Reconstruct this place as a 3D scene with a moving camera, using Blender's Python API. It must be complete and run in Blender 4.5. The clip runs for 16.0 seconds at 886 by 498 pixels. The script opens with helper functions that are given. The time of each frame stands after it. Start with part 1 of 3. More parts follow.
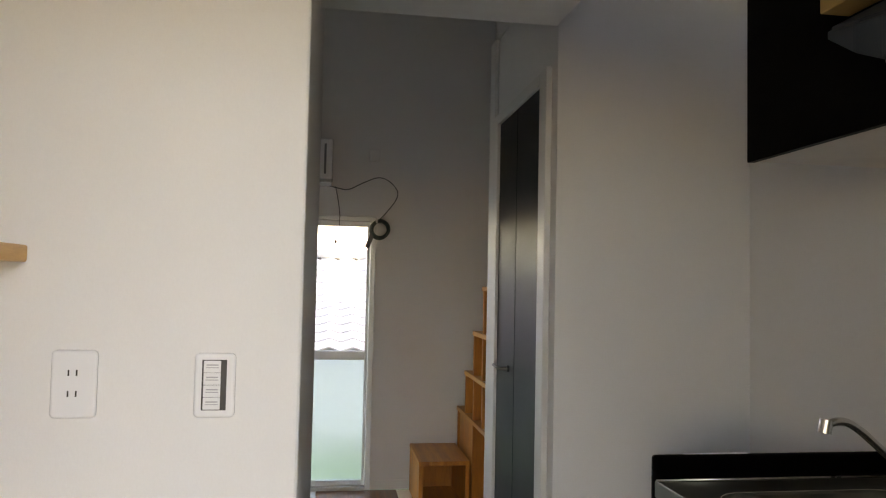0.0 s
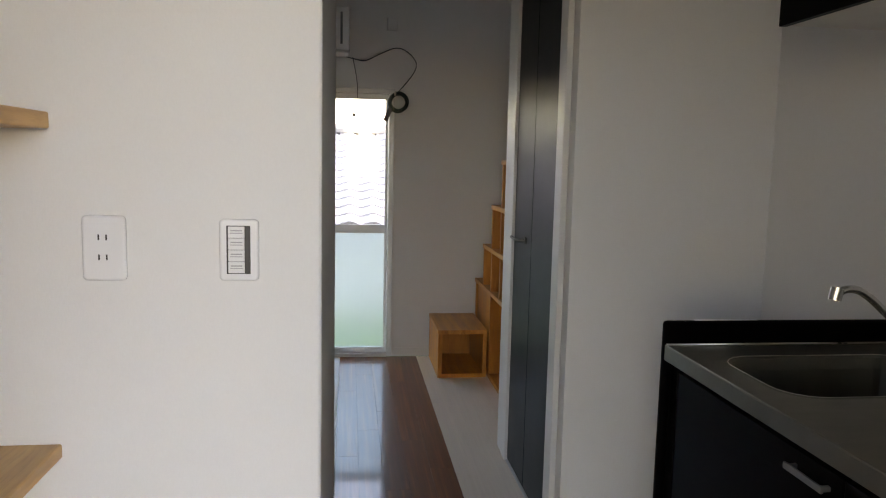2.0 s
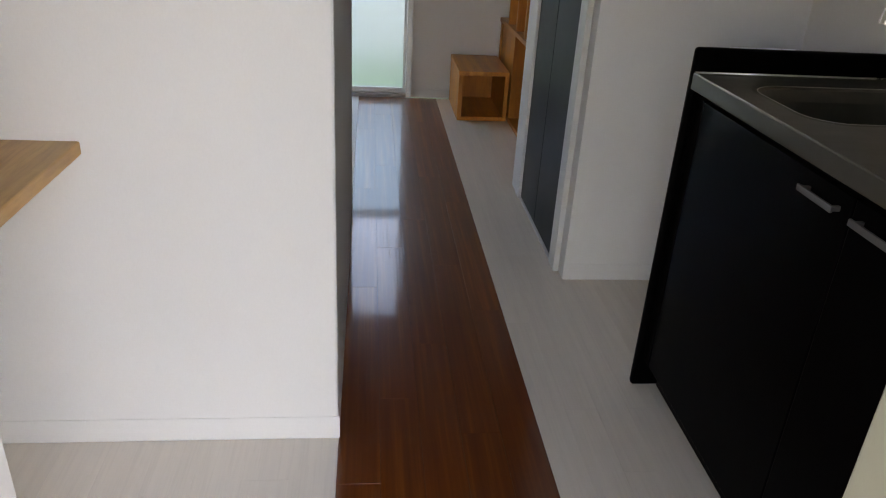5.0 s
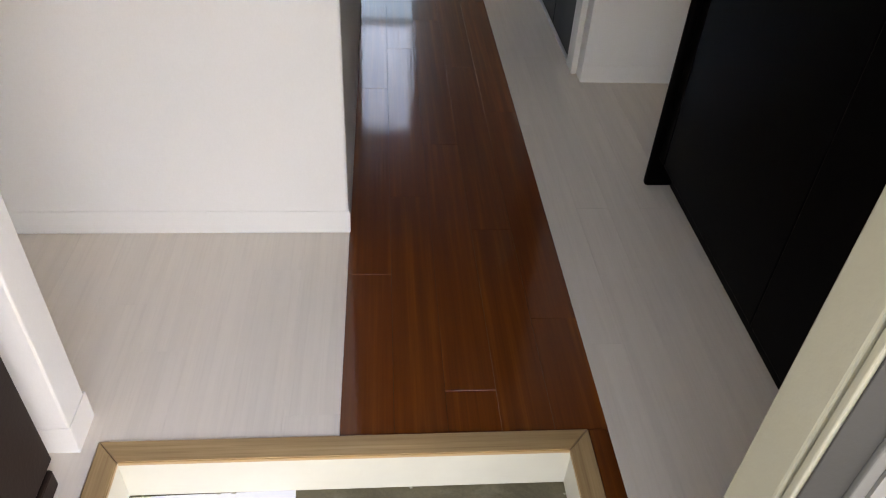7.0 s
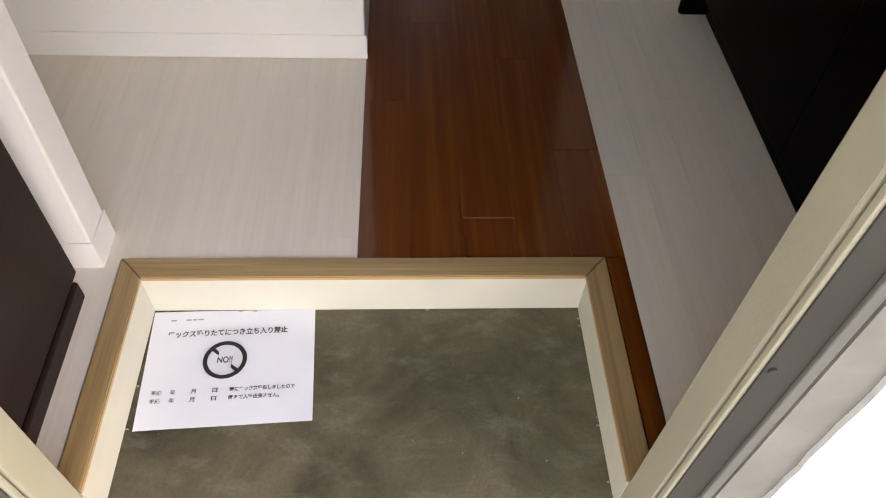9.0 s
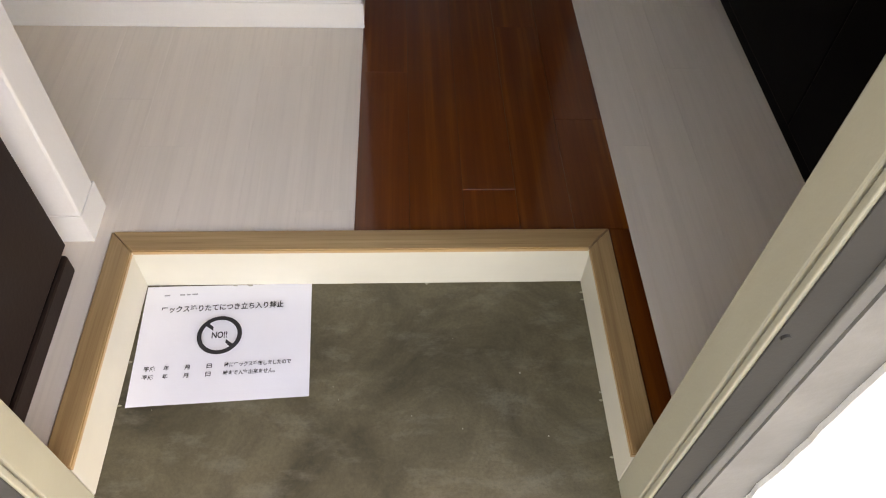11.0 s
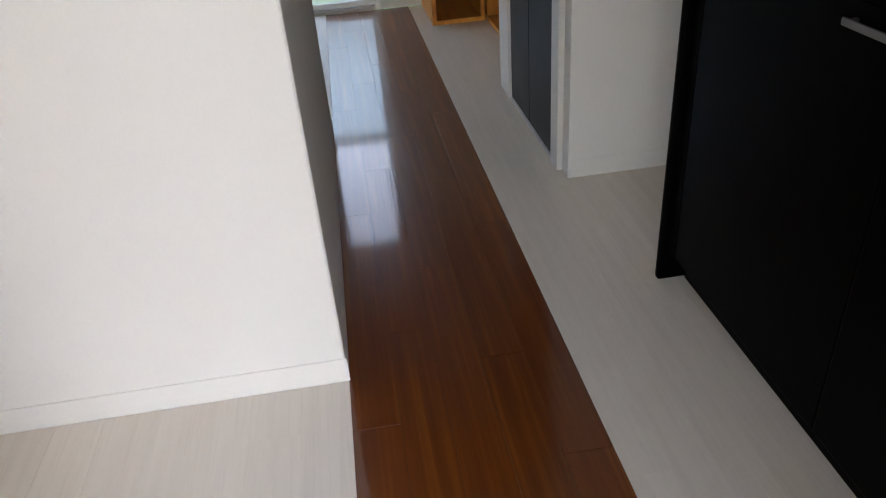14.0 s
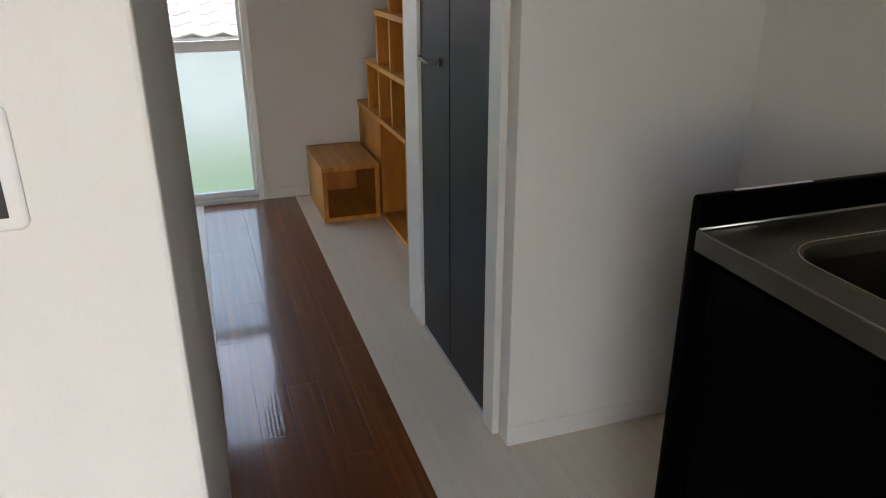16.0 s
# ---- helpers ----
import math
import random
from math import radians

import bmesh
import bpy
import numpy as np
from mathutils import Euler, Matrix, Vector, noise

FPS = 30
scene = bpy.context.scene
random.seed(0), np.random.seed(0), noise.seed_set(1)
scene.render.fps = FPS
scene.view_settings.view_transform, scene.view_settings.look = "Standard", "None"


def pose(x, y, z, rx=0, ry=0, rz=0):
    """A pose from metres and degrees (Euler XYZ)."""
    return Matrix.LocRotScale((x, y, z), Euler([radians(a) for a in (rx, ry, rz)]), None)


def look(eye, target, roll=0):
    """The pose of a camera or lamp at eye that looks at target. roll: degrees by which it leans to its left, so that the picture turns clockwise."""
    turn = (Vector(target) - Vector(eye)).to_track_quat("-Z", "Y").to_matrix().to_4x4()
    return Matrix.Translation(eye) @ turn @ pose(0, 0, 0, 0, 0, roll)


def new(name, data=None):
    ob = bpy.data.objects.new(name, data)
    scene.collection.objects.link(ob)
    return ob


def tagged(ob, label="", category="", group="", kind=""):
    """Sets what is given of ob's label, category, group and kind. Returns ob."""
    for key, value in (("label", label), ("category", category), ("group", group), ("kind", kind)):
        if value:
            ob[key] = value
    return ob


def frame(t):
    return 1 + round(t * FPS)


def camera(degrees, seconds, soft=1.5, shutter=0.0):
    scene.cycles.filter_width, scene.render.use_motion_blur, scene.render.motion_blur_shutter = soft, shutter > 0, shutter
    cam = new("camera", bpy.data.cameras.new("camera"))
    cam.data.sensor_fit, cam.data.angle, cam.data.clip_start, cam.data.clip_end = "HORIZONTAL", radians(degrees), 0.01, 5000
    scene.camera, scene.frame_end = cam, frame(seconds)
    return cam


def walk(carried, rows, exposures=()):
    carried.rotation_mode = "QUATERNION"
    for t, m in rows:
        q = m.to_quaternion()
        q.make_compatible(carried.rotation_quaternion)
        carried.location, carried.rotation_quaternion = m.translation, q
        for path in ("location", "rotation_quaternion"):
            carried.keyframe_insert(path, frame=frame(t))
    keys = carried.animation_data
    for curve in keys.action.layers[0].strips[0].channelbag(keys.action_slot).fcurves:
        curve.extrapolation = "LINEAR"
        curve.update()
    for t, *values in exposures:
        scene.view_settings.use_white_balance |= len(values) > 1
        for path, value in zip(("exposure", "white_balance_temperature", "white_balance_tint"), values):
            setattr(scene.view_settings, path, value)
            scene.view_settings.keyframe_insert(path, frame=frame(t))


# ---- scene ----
cam = camera(62.3, 16.0, soft=1.1)
PATH = [
    (0, (0.05, -0.826, 1.329), (0.353, 1.149, 1.427), 1.2),
    (0.5, (0.048, -0.823, 1.323), (0.353, 1.154, 1.322), 0.8),
    (1, (0.048, -0.826, 1.32), (0.343, 1.151, 1.243), 1.0),
    (1.5, (0.048, -0.831, 1.315), (0.318, 1.144, 1.143), 1.0),
    (2, (0.052, -0.838, 1.312), (0.308, 1.132, 1.074), 1.3),
    (2.5, (0.057, -0.834, 1.301), (0.302, 1.121, 0.955), 1.6),
    (3, (0.059, -0.829, 1.29), (0.298, 1.109, 0.858), 1.5),
    (5.5, (0.068, -0.832, 1.207), (0.265, 0.897, 0.221), 3.8),
    (6, (0.067, -0.841, 1.189), (0.254, 0.824, 0.096), 3.9),
    (6.5, (0.083, -0.84, 1.156), (0.251, 0.762, -0.03), 3.6),
    (7, (0.083, -0.837, 1.14), (0.246, 0.7, -0.129), 3.5),
    (7.5, (0.085, -0.845, 1.12), (0.235, 0.646, -0.205), 3.4),
    (8, (0.087, -0.848, 1.109), (0.218, 0.572, -0.293), 3.6),
    (8.5, (0.091, -0.857, 1.094), (0.207, 0.495, -0.375), 3.5),
    (9, (0.083, -0.859, 1.079), (0.196, 0.404, -0.468), 3.8),
    (11.5, (0.093, -0.85, 1.033), (0.2, 0.374, -0.545), 3.3),
    (12, (0.095, -0.857, 1.028), (0.21, 0.527, -0.411), 2.6),
    (12.5, (0.101, -0.83, 1.041), (0.173, 0.616, -0.339), 0.5),
    (13, (0.108, -0.799, 1.058), (0.177, 0.73, -0.23), -0.0),
    (13.5, (0.103, -0.754, 1.098), (0.206, 0.861, -0.079), -1.5),
    (14, (0.099, -0.671, 1.12), (0.282, 1.016, 0.061), -4.7),
    (14.5, (0.081, -0.537, 1.149), (0.391, 1.199, 0.206), -1.0),
    (15, (0.06, -0.429, 1.192), (0.523, 1.341, 0.384), -0.3),
    (15.5, (0.038, -0.284, 1.225), (0.588, 1.472, 0.442), -0.6),
    (16, (0.048, -0.146, 1.319), (0.63, 1.613, 0.564), -0.3),
]
EXPOSURES = [(0.0, 3.60, 11200, 24), (1.0, 3.50, 10900, 24), (2.5, 3.44, 10300, 24), (5.5, 3.44, 10300, 25), (7.0, 3.54, 11100, 26), (9.0, 3.42, 12300, 27),
             (11.5, 3.38, 12300, 27), (14.0, 3.68, 10400, 24), (16.0, 3.72, 10900, 23)]
walk(cam, [(t, look(eye, target, roll)) for t, eye, target, roll in PATH], EXPOSURES)
SKY, SUN = 0.15, 0.25

# ---- daylight ----
world = bpy.data.worlds.new("daylight")
scene.world = world
world.use_nodes = True
wn = world.node_tree.nodes
sky = wn.new("ShaderNodeTexSky")
sky.sky_type = "NISHITA"
sky.sun_disc = False
sky.dust_density, sky.ozone_density = 0.4, 2.0
sky.sun_elevation, sky.sun_rotation = radians(47), radians(98)
wn["Background"].inputs["Strength"].default_value = SKY
world.node_tree.links.new(sky.outputs[0], wn["Background"].inputs["Color"])
sun = bpy.data.lights.new("sun", "SUN")
sun.energy, sun.angle, sun.color = SUN, radians(8), (1.0, 0.97, 0.93)
new("sun", sun).matrix_world = look((6.4, -0.9, 6.93), (0, 0, 0))


# ---- materials ----
def node_mat(name, rough=0.5, metal=0.0):
    m = bpy.data.materials.new(name)
    m.use_nodes = True
    n, l = m.node_tree.nodes, m.node_tree.links
    b = n["Principled BSDF"]
    b.inputs["Roughness"].default_value = rough
    b.inputs["Metallic"].default_value = metal
    return m, n, l, b


def coords(n, l, scale=(1, 1, 1), shift=False):
    c = n.new("ShaderNodeTexCoord")
    mp = n.new("ShaderNodeMapping")
    mp.inputs["Scale"].default_value = scale
    l.new(c.outputs["Object"], mp.inputs["Vector"])
    if shift:
        oi = n.new("ShaderNodeObjectInfo")
        mul = n.new("ShaderNodeMath")
        mul.operation = "MULTIPLY"
        mul.inputs[1].default_value = 37.0
        l.new(oi.outputs["Random"], mul.inputs[0])
        l.new(mul.outputs[0], mp.inputs["Location"])
    return mp.outputs["Vector"]


def noise_tex(n, l, vec, scale, detail=4.0, rough=0.55, distort=0.0):
    t = n.new("ShaderNodeTexNoise")
    t.inputs["Scale"].default_value = scale
    t.inputs["Detail"].default_value = detail
    t.inputs["Roughness"].default_value = rough
    t.inputs["Distortion"].default_value = distort
    l.new(vec, t.inputs["Vector"])
    return t.outputs["Fac"]


def ramp(n, l, fac, stops):
    r = n.new("ShaderNodeValToRGB")
    r.color_ramp.elements[0].position, r.color_ramp.elements[0].color = stops[0][0], (*stops[0][1], 1)
    r.color_ramp.elements[1].position, r.color_ramp.elements[1].color = stops[-1][0], (*stops[-1][1], 1)
    for p, c in stops[1:-1]:
        r.color_ramp.elements.new(p).color = (*c, 1)
    l.new(fac, r.inputs["Fac"])
    return r.outputs["Color"]


def blend(n, l, fac, a, b, mode="MIX"):
    x = n.new("ShaderNodeMix")
    x.data_type, x.blend_type = "RGBA", mode
    for sock, v in ((x.inputs[0], fac), (x.inputs[6], a), (x.inputs[7], b)):
        if isinstance(v, (int, float)):
            sock.default_value = v
        elif isinstance(v, tuple):
            sock.default_value = (*v, 1)
        else:
            l.new(v, sock)
    return x.outputs[2]


def bump(n, l, height, bsdf, strength, dist):
    b = n.new("ShaderNodeBump")
    b.inputs["Strength"].default_value, b.inputs["Distance"].default_value = strength, dist
    l.new(height, b.inputs["Height"])
    l.new(b.outputs["Normal"], bsdf.inputs["Normal"])


def span(n, l, fac, lo, hi):
    r = n.new("ShaderNodeMapRange")
    r.inputs["To Min"].default_value, r.inputs["To Max"].default_value = lo, hi
    l.new(fac, r.inputs["Value"])
    return r.outputs[0]


def plain(name, colour, rough=0.5, metal=0.0, vary=0.12, scale=6.0, grain=120.0, relief=0.0004, coat=0.0, shine=0.5):
    """Paint, plastic or metal with soft mottling, uneven gloss and a fine relief."""
    m, n, l, b = node_mat(name, rough, metal)
    v = coords(n, l)
    big = noise_tex(n, l, v, scale, 5)
    fine = noise_tex(n, l, v, grain, 3)
    dark = tuple(c * (1 - vary) for c in colour)
    lite = tuple(min(1.0, c * (1 + vary * 0.5)) for c in colour)
    l.new(ramp(n, l, big, [(0.3, dark), (0.7, lite)]), b.inputs["Base Color"])
    l.new(span(n, l, big, rough * 0.85, min(1, rough * 1.2)), b.inputs["Roughness"])
    b.inputs["Coat Weight"].default_value = coat
    b.inputs["Specular IOR Level"].default_value = shine
    if relief:
        bump(n, l, fine, b, 0.6, relief)
    return m


def wallpaper(name, colour):
    """Embossed vinyl wallpaper with faint scuffs."""
    m, n, l, b = node_mat(name, 0.62)
    v = coords(n, l)
    big = noise_tex(n, l, v, 2.2, 6, 0.6)
    weave = noise_tex(n, l, coords(n, l, (1, 1, 0.55)), 260, 4, 0.7)
    low, high = tuple(c * 0.955 for c in colour), colour
    base = ramp(n, l, big, [(0.3, low), (0.7, high)])
    speck = ramp(n, l, weave, [(0.35, (0.975, 0.975, 0.975)), (0.65, (1, 1, 1))])
    l.new(blend(n, l, 1.0, base, speck, "MULTIPLY"), b.inputs["Base Color"])
    bump(n, l, weave, b, 0.5, 0.0005)
    return m


def timber(name, stops, rough, stretch, scale, relief, coat=0.0, tone=0.25, fig=0.0, pore=0.55, shine=0.5, detail=7, uneven=1.0, gloss=0.09):
    """Wood grain that runs along the long axis; boards differ in tone."""
    m, n, l, b = node_mat(name, rough)
    vec = coords(n, l, stretch, shift=True)
    streak = noise_tex(n, l, vec, scale, detail, 0.55, 0.35 * uneven)
    fine = noise_tex(n, l, vec, scale * 5, 4, 0.6)
    col = ramp(n, l, streak, stops)
    pores = ramp(n, l, fine, [(0.34, (0.72, 0.68, 0.64)), (0.52, (1, 1, 1))])
    col = blend(n, l, pore, col, pores, "MULTIPLY")
    oi = n.new("ShaderNodeObjectInfo")
    tint = ramp(n, l, oi.outputs["Random"], [(0.0, (1 - tone,) * 3), (1.0, (1.0, 1.0, 1.0))])
    col = blend(n, l, 1.0, col, tint, "MULTIPLY")
    l.new(col, b.inputs["Base Color"])
    l.new(span(n, l, streak, rough * (1 - 0.2 * uneven), min(1, rough * (1 + 0.35 * uneven))), b.inputs["Roughness"])
    b.inputs["Coat Weight"].default_value = coat
    b.inputs["Specular IOR Level"].default_value = shine
    b.inputs["Coat Roughness"].default_value = gloss
    if relief and fig:
        wave = n.new("ShaderNodeTexWave")
        wave.inputs["Scale"].default_value = 2.6
        wave.inputs["Distortion"].default_value = 7.0
        wave.inputs["Detail"].default_value = 2.0
        l.new(coords(n, l, (9.0, 0.8, 1), shift=True), wave.inputs["Vector"])
        mask = ramp(n, l, noise_tex(n, l, coords(n, l, (6, 1.6, 1), shift=True), 1.0, 2), [(0.54, (0, 0, 0)), (0.7, (1, 1, 1))])
        height = blend(n, l, 1.0, mask, wave.outputs["Color"], "MULTIPLY")
        bump(n, l, height, b, 0.5, relief)
        l.new(b.inputs["Normal"].links[0].from_socket, b.inputs["Coat Normal"])
    elif relief:
        bump(n, l, fine, b, 0.5, relief)
    return m


def concrete(name):
    """Trowelled mortar with damp dark blotches, pale dust and scratches."""
    m, n, l, b = node_mat(name, 0.55)
    v = coords(n, l)
    blot = noise_tex(n, l, v, 5.2, 9, 0.68, 0.6)
    dust = noise_tex(n, l, coords(n, l, (1, 2.2, 1)), 9, 6, 0.7)
    sand = noise_tex(n, l, v, 170, 3, 0.7)
    base = ramp(n, l, blot, [(0.26, (0.036, 0.029, 0.016)), (0.42, (0.088, 0.073, 0.041)), (0.57, (0.142, 0.117, 0.067)), (0.74, (0.062, 0.051, 0.030))])
    pale = ramp(n, l, dust, [(0.52, (0, 0, 0)), (0.76, (0.5, 0.5, 0.5))])
    col = blend(n, l, pale, base, (0.26, 0.235, 0.17))
    grit = ramp(n, l, sand, [(0.3, (0.8, 0.8, 0.8)), (0.6, (1, 1, 1))])
    l.new(blend(n, l, 1.0, col, grit, "MULTIPLY"), b.inputs["Base Color"])
    l.new(span(n, l, blot, 0.4, 0.75), b.inputs["Roughness"])
    bump(n, l, blend(n, l, 0.5, sand, blot), b, 0.35, 0.003)
    return m


def glass(name, rough, colour=(1, 1, 1)):
    m, n, l, b = node_mat(name, rough)
    b.inputs["Base Color"].default_value = (*colour, 1)
    b.inputs["Transmission Weight"].default_value = 1.0
    b.inputs["IOR"].default_value = 1.45 if rough < 0.1 else 1.25
    return m


def brushed(name, colour, rough, stretch):
    m, n, l, b = node_mat(name, rough, 1.0)
    s = noise_tex(n, l, coords(n, l, stretch), 6, 2)
    big = noise_tex(n, l, coords(n, l), 7, 4)
    l.new(ramp(n, l, big, [(0.3, tuple(c * 0.8 for c in colour)), (0.7, colour)]), b.inputs["Base Color"])
    l.new(span(n, l, s, rough * 0.9, rough * 1.15), b.inputs["Roughness"])
    return m


WALL = wallpaper("wallpaper_white", (0.68, 0.671, 0.66))
CEIL = wallpaper("wallpaper_ceiling", (0.665, 0.656, 0.645))
TRIM = plain("door_trim_white", (0.58, 0.57, 0.55), 0.4, vary=0.06)
RISER = plain("step_cream_paint", (0.52, 0.505, 0.435), 0.5, vary=0.08, relief=0.0006)
# cream toned down below the step's to hold the shade on the right jamb
CREAM = plain("cream_paint_shaded", (0.34, 0.327, 0.25), 0.5, vary=0.08, relief=0.0006)
# grey darkened to carry the shadow on the rebate, which faces the sky here
STEELGREY = plain("frame_grey_shaded", (0.035, 0.035, 0.032), 0.5, vary=0.15)
MORTAR = plain("mortar_grey", (0.17, 0.168, 0.155), 0.85, vary=0.2, scale=14, grain=90, relief=0.0012)
STUCCO = plain("stucco_white", (0.58, 0.58, 0.565), 0.85, vary=0.12, scale=18, grain=42, relief=0.012)
FLANGE = plain("frame_pale_grey", (0.13, 0.13, 0.12), 0.45, vary=0.08)
RUBBER = plain("gasket_grey", (0.22, 0.21, 0.19), 0.6, vary=0.1)
BROWN = timber("boards_redbrown", [(0.28, (0.114, 0.0215, 0.0031)), (0.53, (0.165, 0.0355, 0.0050)), (0.78, (0.285, 0.075, 0.0118))], 0.32, (52, 1.2, 1), 1.0, 0.0006, 0.85, 0.1, 1.0, 0.35, 0.15, 3.6, 0.0, 0.075)
PALE = timber("boards_whitewash", [(0.25, (0.745, 0.648, 0.545)), (0.6, (0.805, 0.703, 0.593)), (0.85, (0.83, 0.728, 0.617))], 0.42, (30, 0.9, 1), 1.0, 0.0002, 0.05, 0.03, 0.0, 0.14)
SILLWOOD = timber("edge_beige_wood", [(0.3, (0.33, 0.19, 0.085)), (0.6, (0.45, 0.28, 0.135)), (0.8, (0.53, 0.355, 0.185))], 0.45, (1.5, 70, 30), 1.0, 0.0005, 0.0, 0.0)
SILLWOODY = timber("edge_beige_wood_long", [(0.3, (0.33, 0.19, 0.085)), (0.6, (0.45, 0.28, 0.135)), (0.8, (0.53, 0.355, 0.185))], 0.45, (70, 1.5, 30), 1.0, 0.0005, 0.0, 0.0)
PINE = timber("oiled_pine", [(0.3, (0.40, 0.125, 0.014)), (0.55, (0.58, 0.21, 0.026)), (0.8, (0.66, 0.27, 0.042))], 0.42, (14, 14, 1.6), 1.0, 0.0005, 0.1, 0.18)
PINEY = timber("oiled_pine_long", [(0.3, (0.45, 0.15, 0.018)), (0.55, (0.63, 0.245, 0.035)), (0.8, (0.70, 0.32, 0.06))], 0.4, (22, 1.6, 14), 1.0, 0.0005, 0.12, 0.12)
BEECH = timber("shelf_beech", [(0.3, (0.48, 0.25, 0.085)), (0.55, (0.58, 0.32, 0.115)), (0.8, (0.64, 0.385, 0.16))], 0.4, (24, 1.8, 12), 1.0, 0.0004, 0.1, 0.06)
GENKAN = concrete("trowelled_mortar")
ASH = plain("outdoor_concrete", (0.09, 0.087, 0.08), 0.85, vary=0.2, scale=3, grain=60, relief=0.003)
BLACK = plain("cabinet_black", (0.0013, 0.0012, 0.0014), 0.34, vary=0.25, relief=0.0002, shine=0.024)
CHAR = plain("door_charcoal", (0.006, 0.0072, 0.0085), 0.33, vary=0.15, relief=0.0002, shine=0.05)
GROOVE = plain("groove_black", (0.008, 0.008, 0.008), 0.6, relief=0)
UMBER = plain("cabinet_dark_brown", (0.018, 0.0105, 0.009), 0.4, vary=0.2, shine=0.12)
UNDERSIDE = plain("cupboard_underside", (0.62, 0.58, 0.52), 0.5)
STEEL = brushed("stainless", (0.18, 0.168, 0.14), 0.4, (1, 6, 1))
# steel lightened to draw the glints on the rear edge and basin rim
RIMGLINT = plain("rim_glint_steel", (0.72, 0.71, 0.68), 0.28, 1.0, vary=0.05, relief=0)
CHROME = plain("chrome", (0.74, 0.73, 0.70), 0.26, 1.0, vary=0.05, relief=0)
ALU = plain("anodised_aluminium", (0.55, 0.56, 0.57), 0.4, 0.5, vary=0.06)
PLASTIC = plain("plate_plastic", (0.70, 0.70, 0.705), 0.22, vary=0.03, relief=0)
DARKPLASTIC = plain("dark_plastic", (0.02, 0.02, 0.022), 0.4, relief=0)
SLOT = plain("slot_black", (0.03, 0.028, 0.025), 0.7, relief=0)
INK = plain("ink_grey", (0.02, 0.02, 0.023), 0.7, relief=0)
INKPALE = plain("ink_pale", (0.36, 0.36, 0.37), 0.7, relief=0)
# satin metal darkened for the shade the bar handles lie in
HANDLE = plain("handle_satin_dimmed", (0.14, 0.14, 0.14), 0.45, 0.6)
PAPER = plain("printer_paper", (0.84, 0.83, 0.85), 0.7, vary=0.03, grain=300, relief=0.0003)
COILMAT = plain("cable_dark_green", (0.012, 0.03, 0.026), 0.4, relief=0)
CABLE = plain("cable_grey", (0.10, 0.10, 0.10), 0.5, relief=0)
HOODGREY = plain("hood_grey", (0.020, 0.026, 0.031), 0.5, 0.0, shine=0.15)
CARDBOARD = plain("hood_amber_film", (0.30, 0.17, 0.05), 0.6)
CLEAR = glass("window_glass", 0.0)
FROST = glass("frosted_glass", 0.55, (0.47, 0.585, 0.62))
GRASS = plain("grass_green", (0.12, 0.23, 0.09), 0.9, vary=0.4, scale=3, grain=40, relief=0.02)
EARTH = plain("ground_earth", (0.075, 0.072, 0.066), 0.9, vary=0.3, scale=0.6, grain=30, relief=0.01)
SIDING = plain("siding_white", (0.80, 0.80, 0.80), 0.7, vary=0.06)
ROOFTILE = plain("roof_base_grey", (0.30, 0.30, 0.31), 0.7)
TILEGREY = plain("pantile_silver", (0.40, 0.40, 0.41), 0.5, vary=0.15)


# ---- mesh helpers ----
def slab(bm, x0, x1, y0, y1, z0, z1, bevel=0.0, seg=2):
    """A box between two corners, its edges rounded by bevel."""
    made = bmesh.ops.create_cube(bm, size=1.0)["verts"]
    bmesh.ops.scale(bm, vec=(x1 - x0, y1 - y0, z1 - z0), verts=made)
    bmesh.ops.translate(bm, vec=((x0 + x1) / 2, (y0 + y1) / 2, (z0 + z1) / 2), verts=made)
    if bevel:
        edges = list({e for v in made for e in v.link_edges})
        bmesh.ops.bevel(bm, geom=edges, offset=bevel, segments=seg, affect="EDGES", profile=0.5)
    return bm


def boxes(*dims, bevel=0.0, seg=2):
    bm = bmesh.new()
    for d in dims:
        slab(bm, *d, bevel=bevel, seg=seg)
    return bm


def part(name, bm, material, parent=None, label="", smooth=False):
    me = bpy.data.meshes.new(name)
    bm.to_mesh(me)
    bm.free()
    if smooth:
        for p in me.polygons:
            p.use_smooth = True
    me.materials.append(material)
    ob = new(name, me)
    if parent is not None:
        ob.parent = parent
    if label:
        ob["label"] = label
    return ob


def structure(name, bm, material, label, category):
    return tagged(part(name, bm, material), label, category, kind="structure")


def holder(name, label, category, at=(0, 0, 0), group="", kind=""):
    ob = new(name)
    ob.location = at
    ob.empty_display_size = 0.05
    return tagged(ob, label, category, group, kind)


def rod(points, radius, sides=10, close=False):
    """A round tube along points."""
    bm = bmesh.new()
    rings = []
    pts = [Vector(p) for p in points]
    for i, p in enumerate(pts):
        if close:
            d = pts[(i + 1) % len(pts)] - pts[i - 1]
        else:
            d = pts[min(i + 1, len(pts) - 1)] - pts[max(i - 1, 0)]
        q = d.to_track_quat("Z", "Y")
        rings.append([bm.verts.new(p + q @ Vector((radius * math.cos(a), radius * math.sin(a), 0))) for a in (2 * math.pi * k / sides for k in range(sides))])
    n = len(rings)
    for i in range(n if close else n - 1):
        a, b = rings[i], rings[(i + 1) % n]
        for k in range(sides):
            bm.faces.new((a[k], a[(k + 1) % sides], b[(k + 1) % sides], b[k]))
    if not close:
        bm.faces.new(list(reversed(rings[0])))
        bm.faces.new(rings[-1])
    bmesh.ops.recalc_face_normals(bm, faces=bm.faces)
    return bm


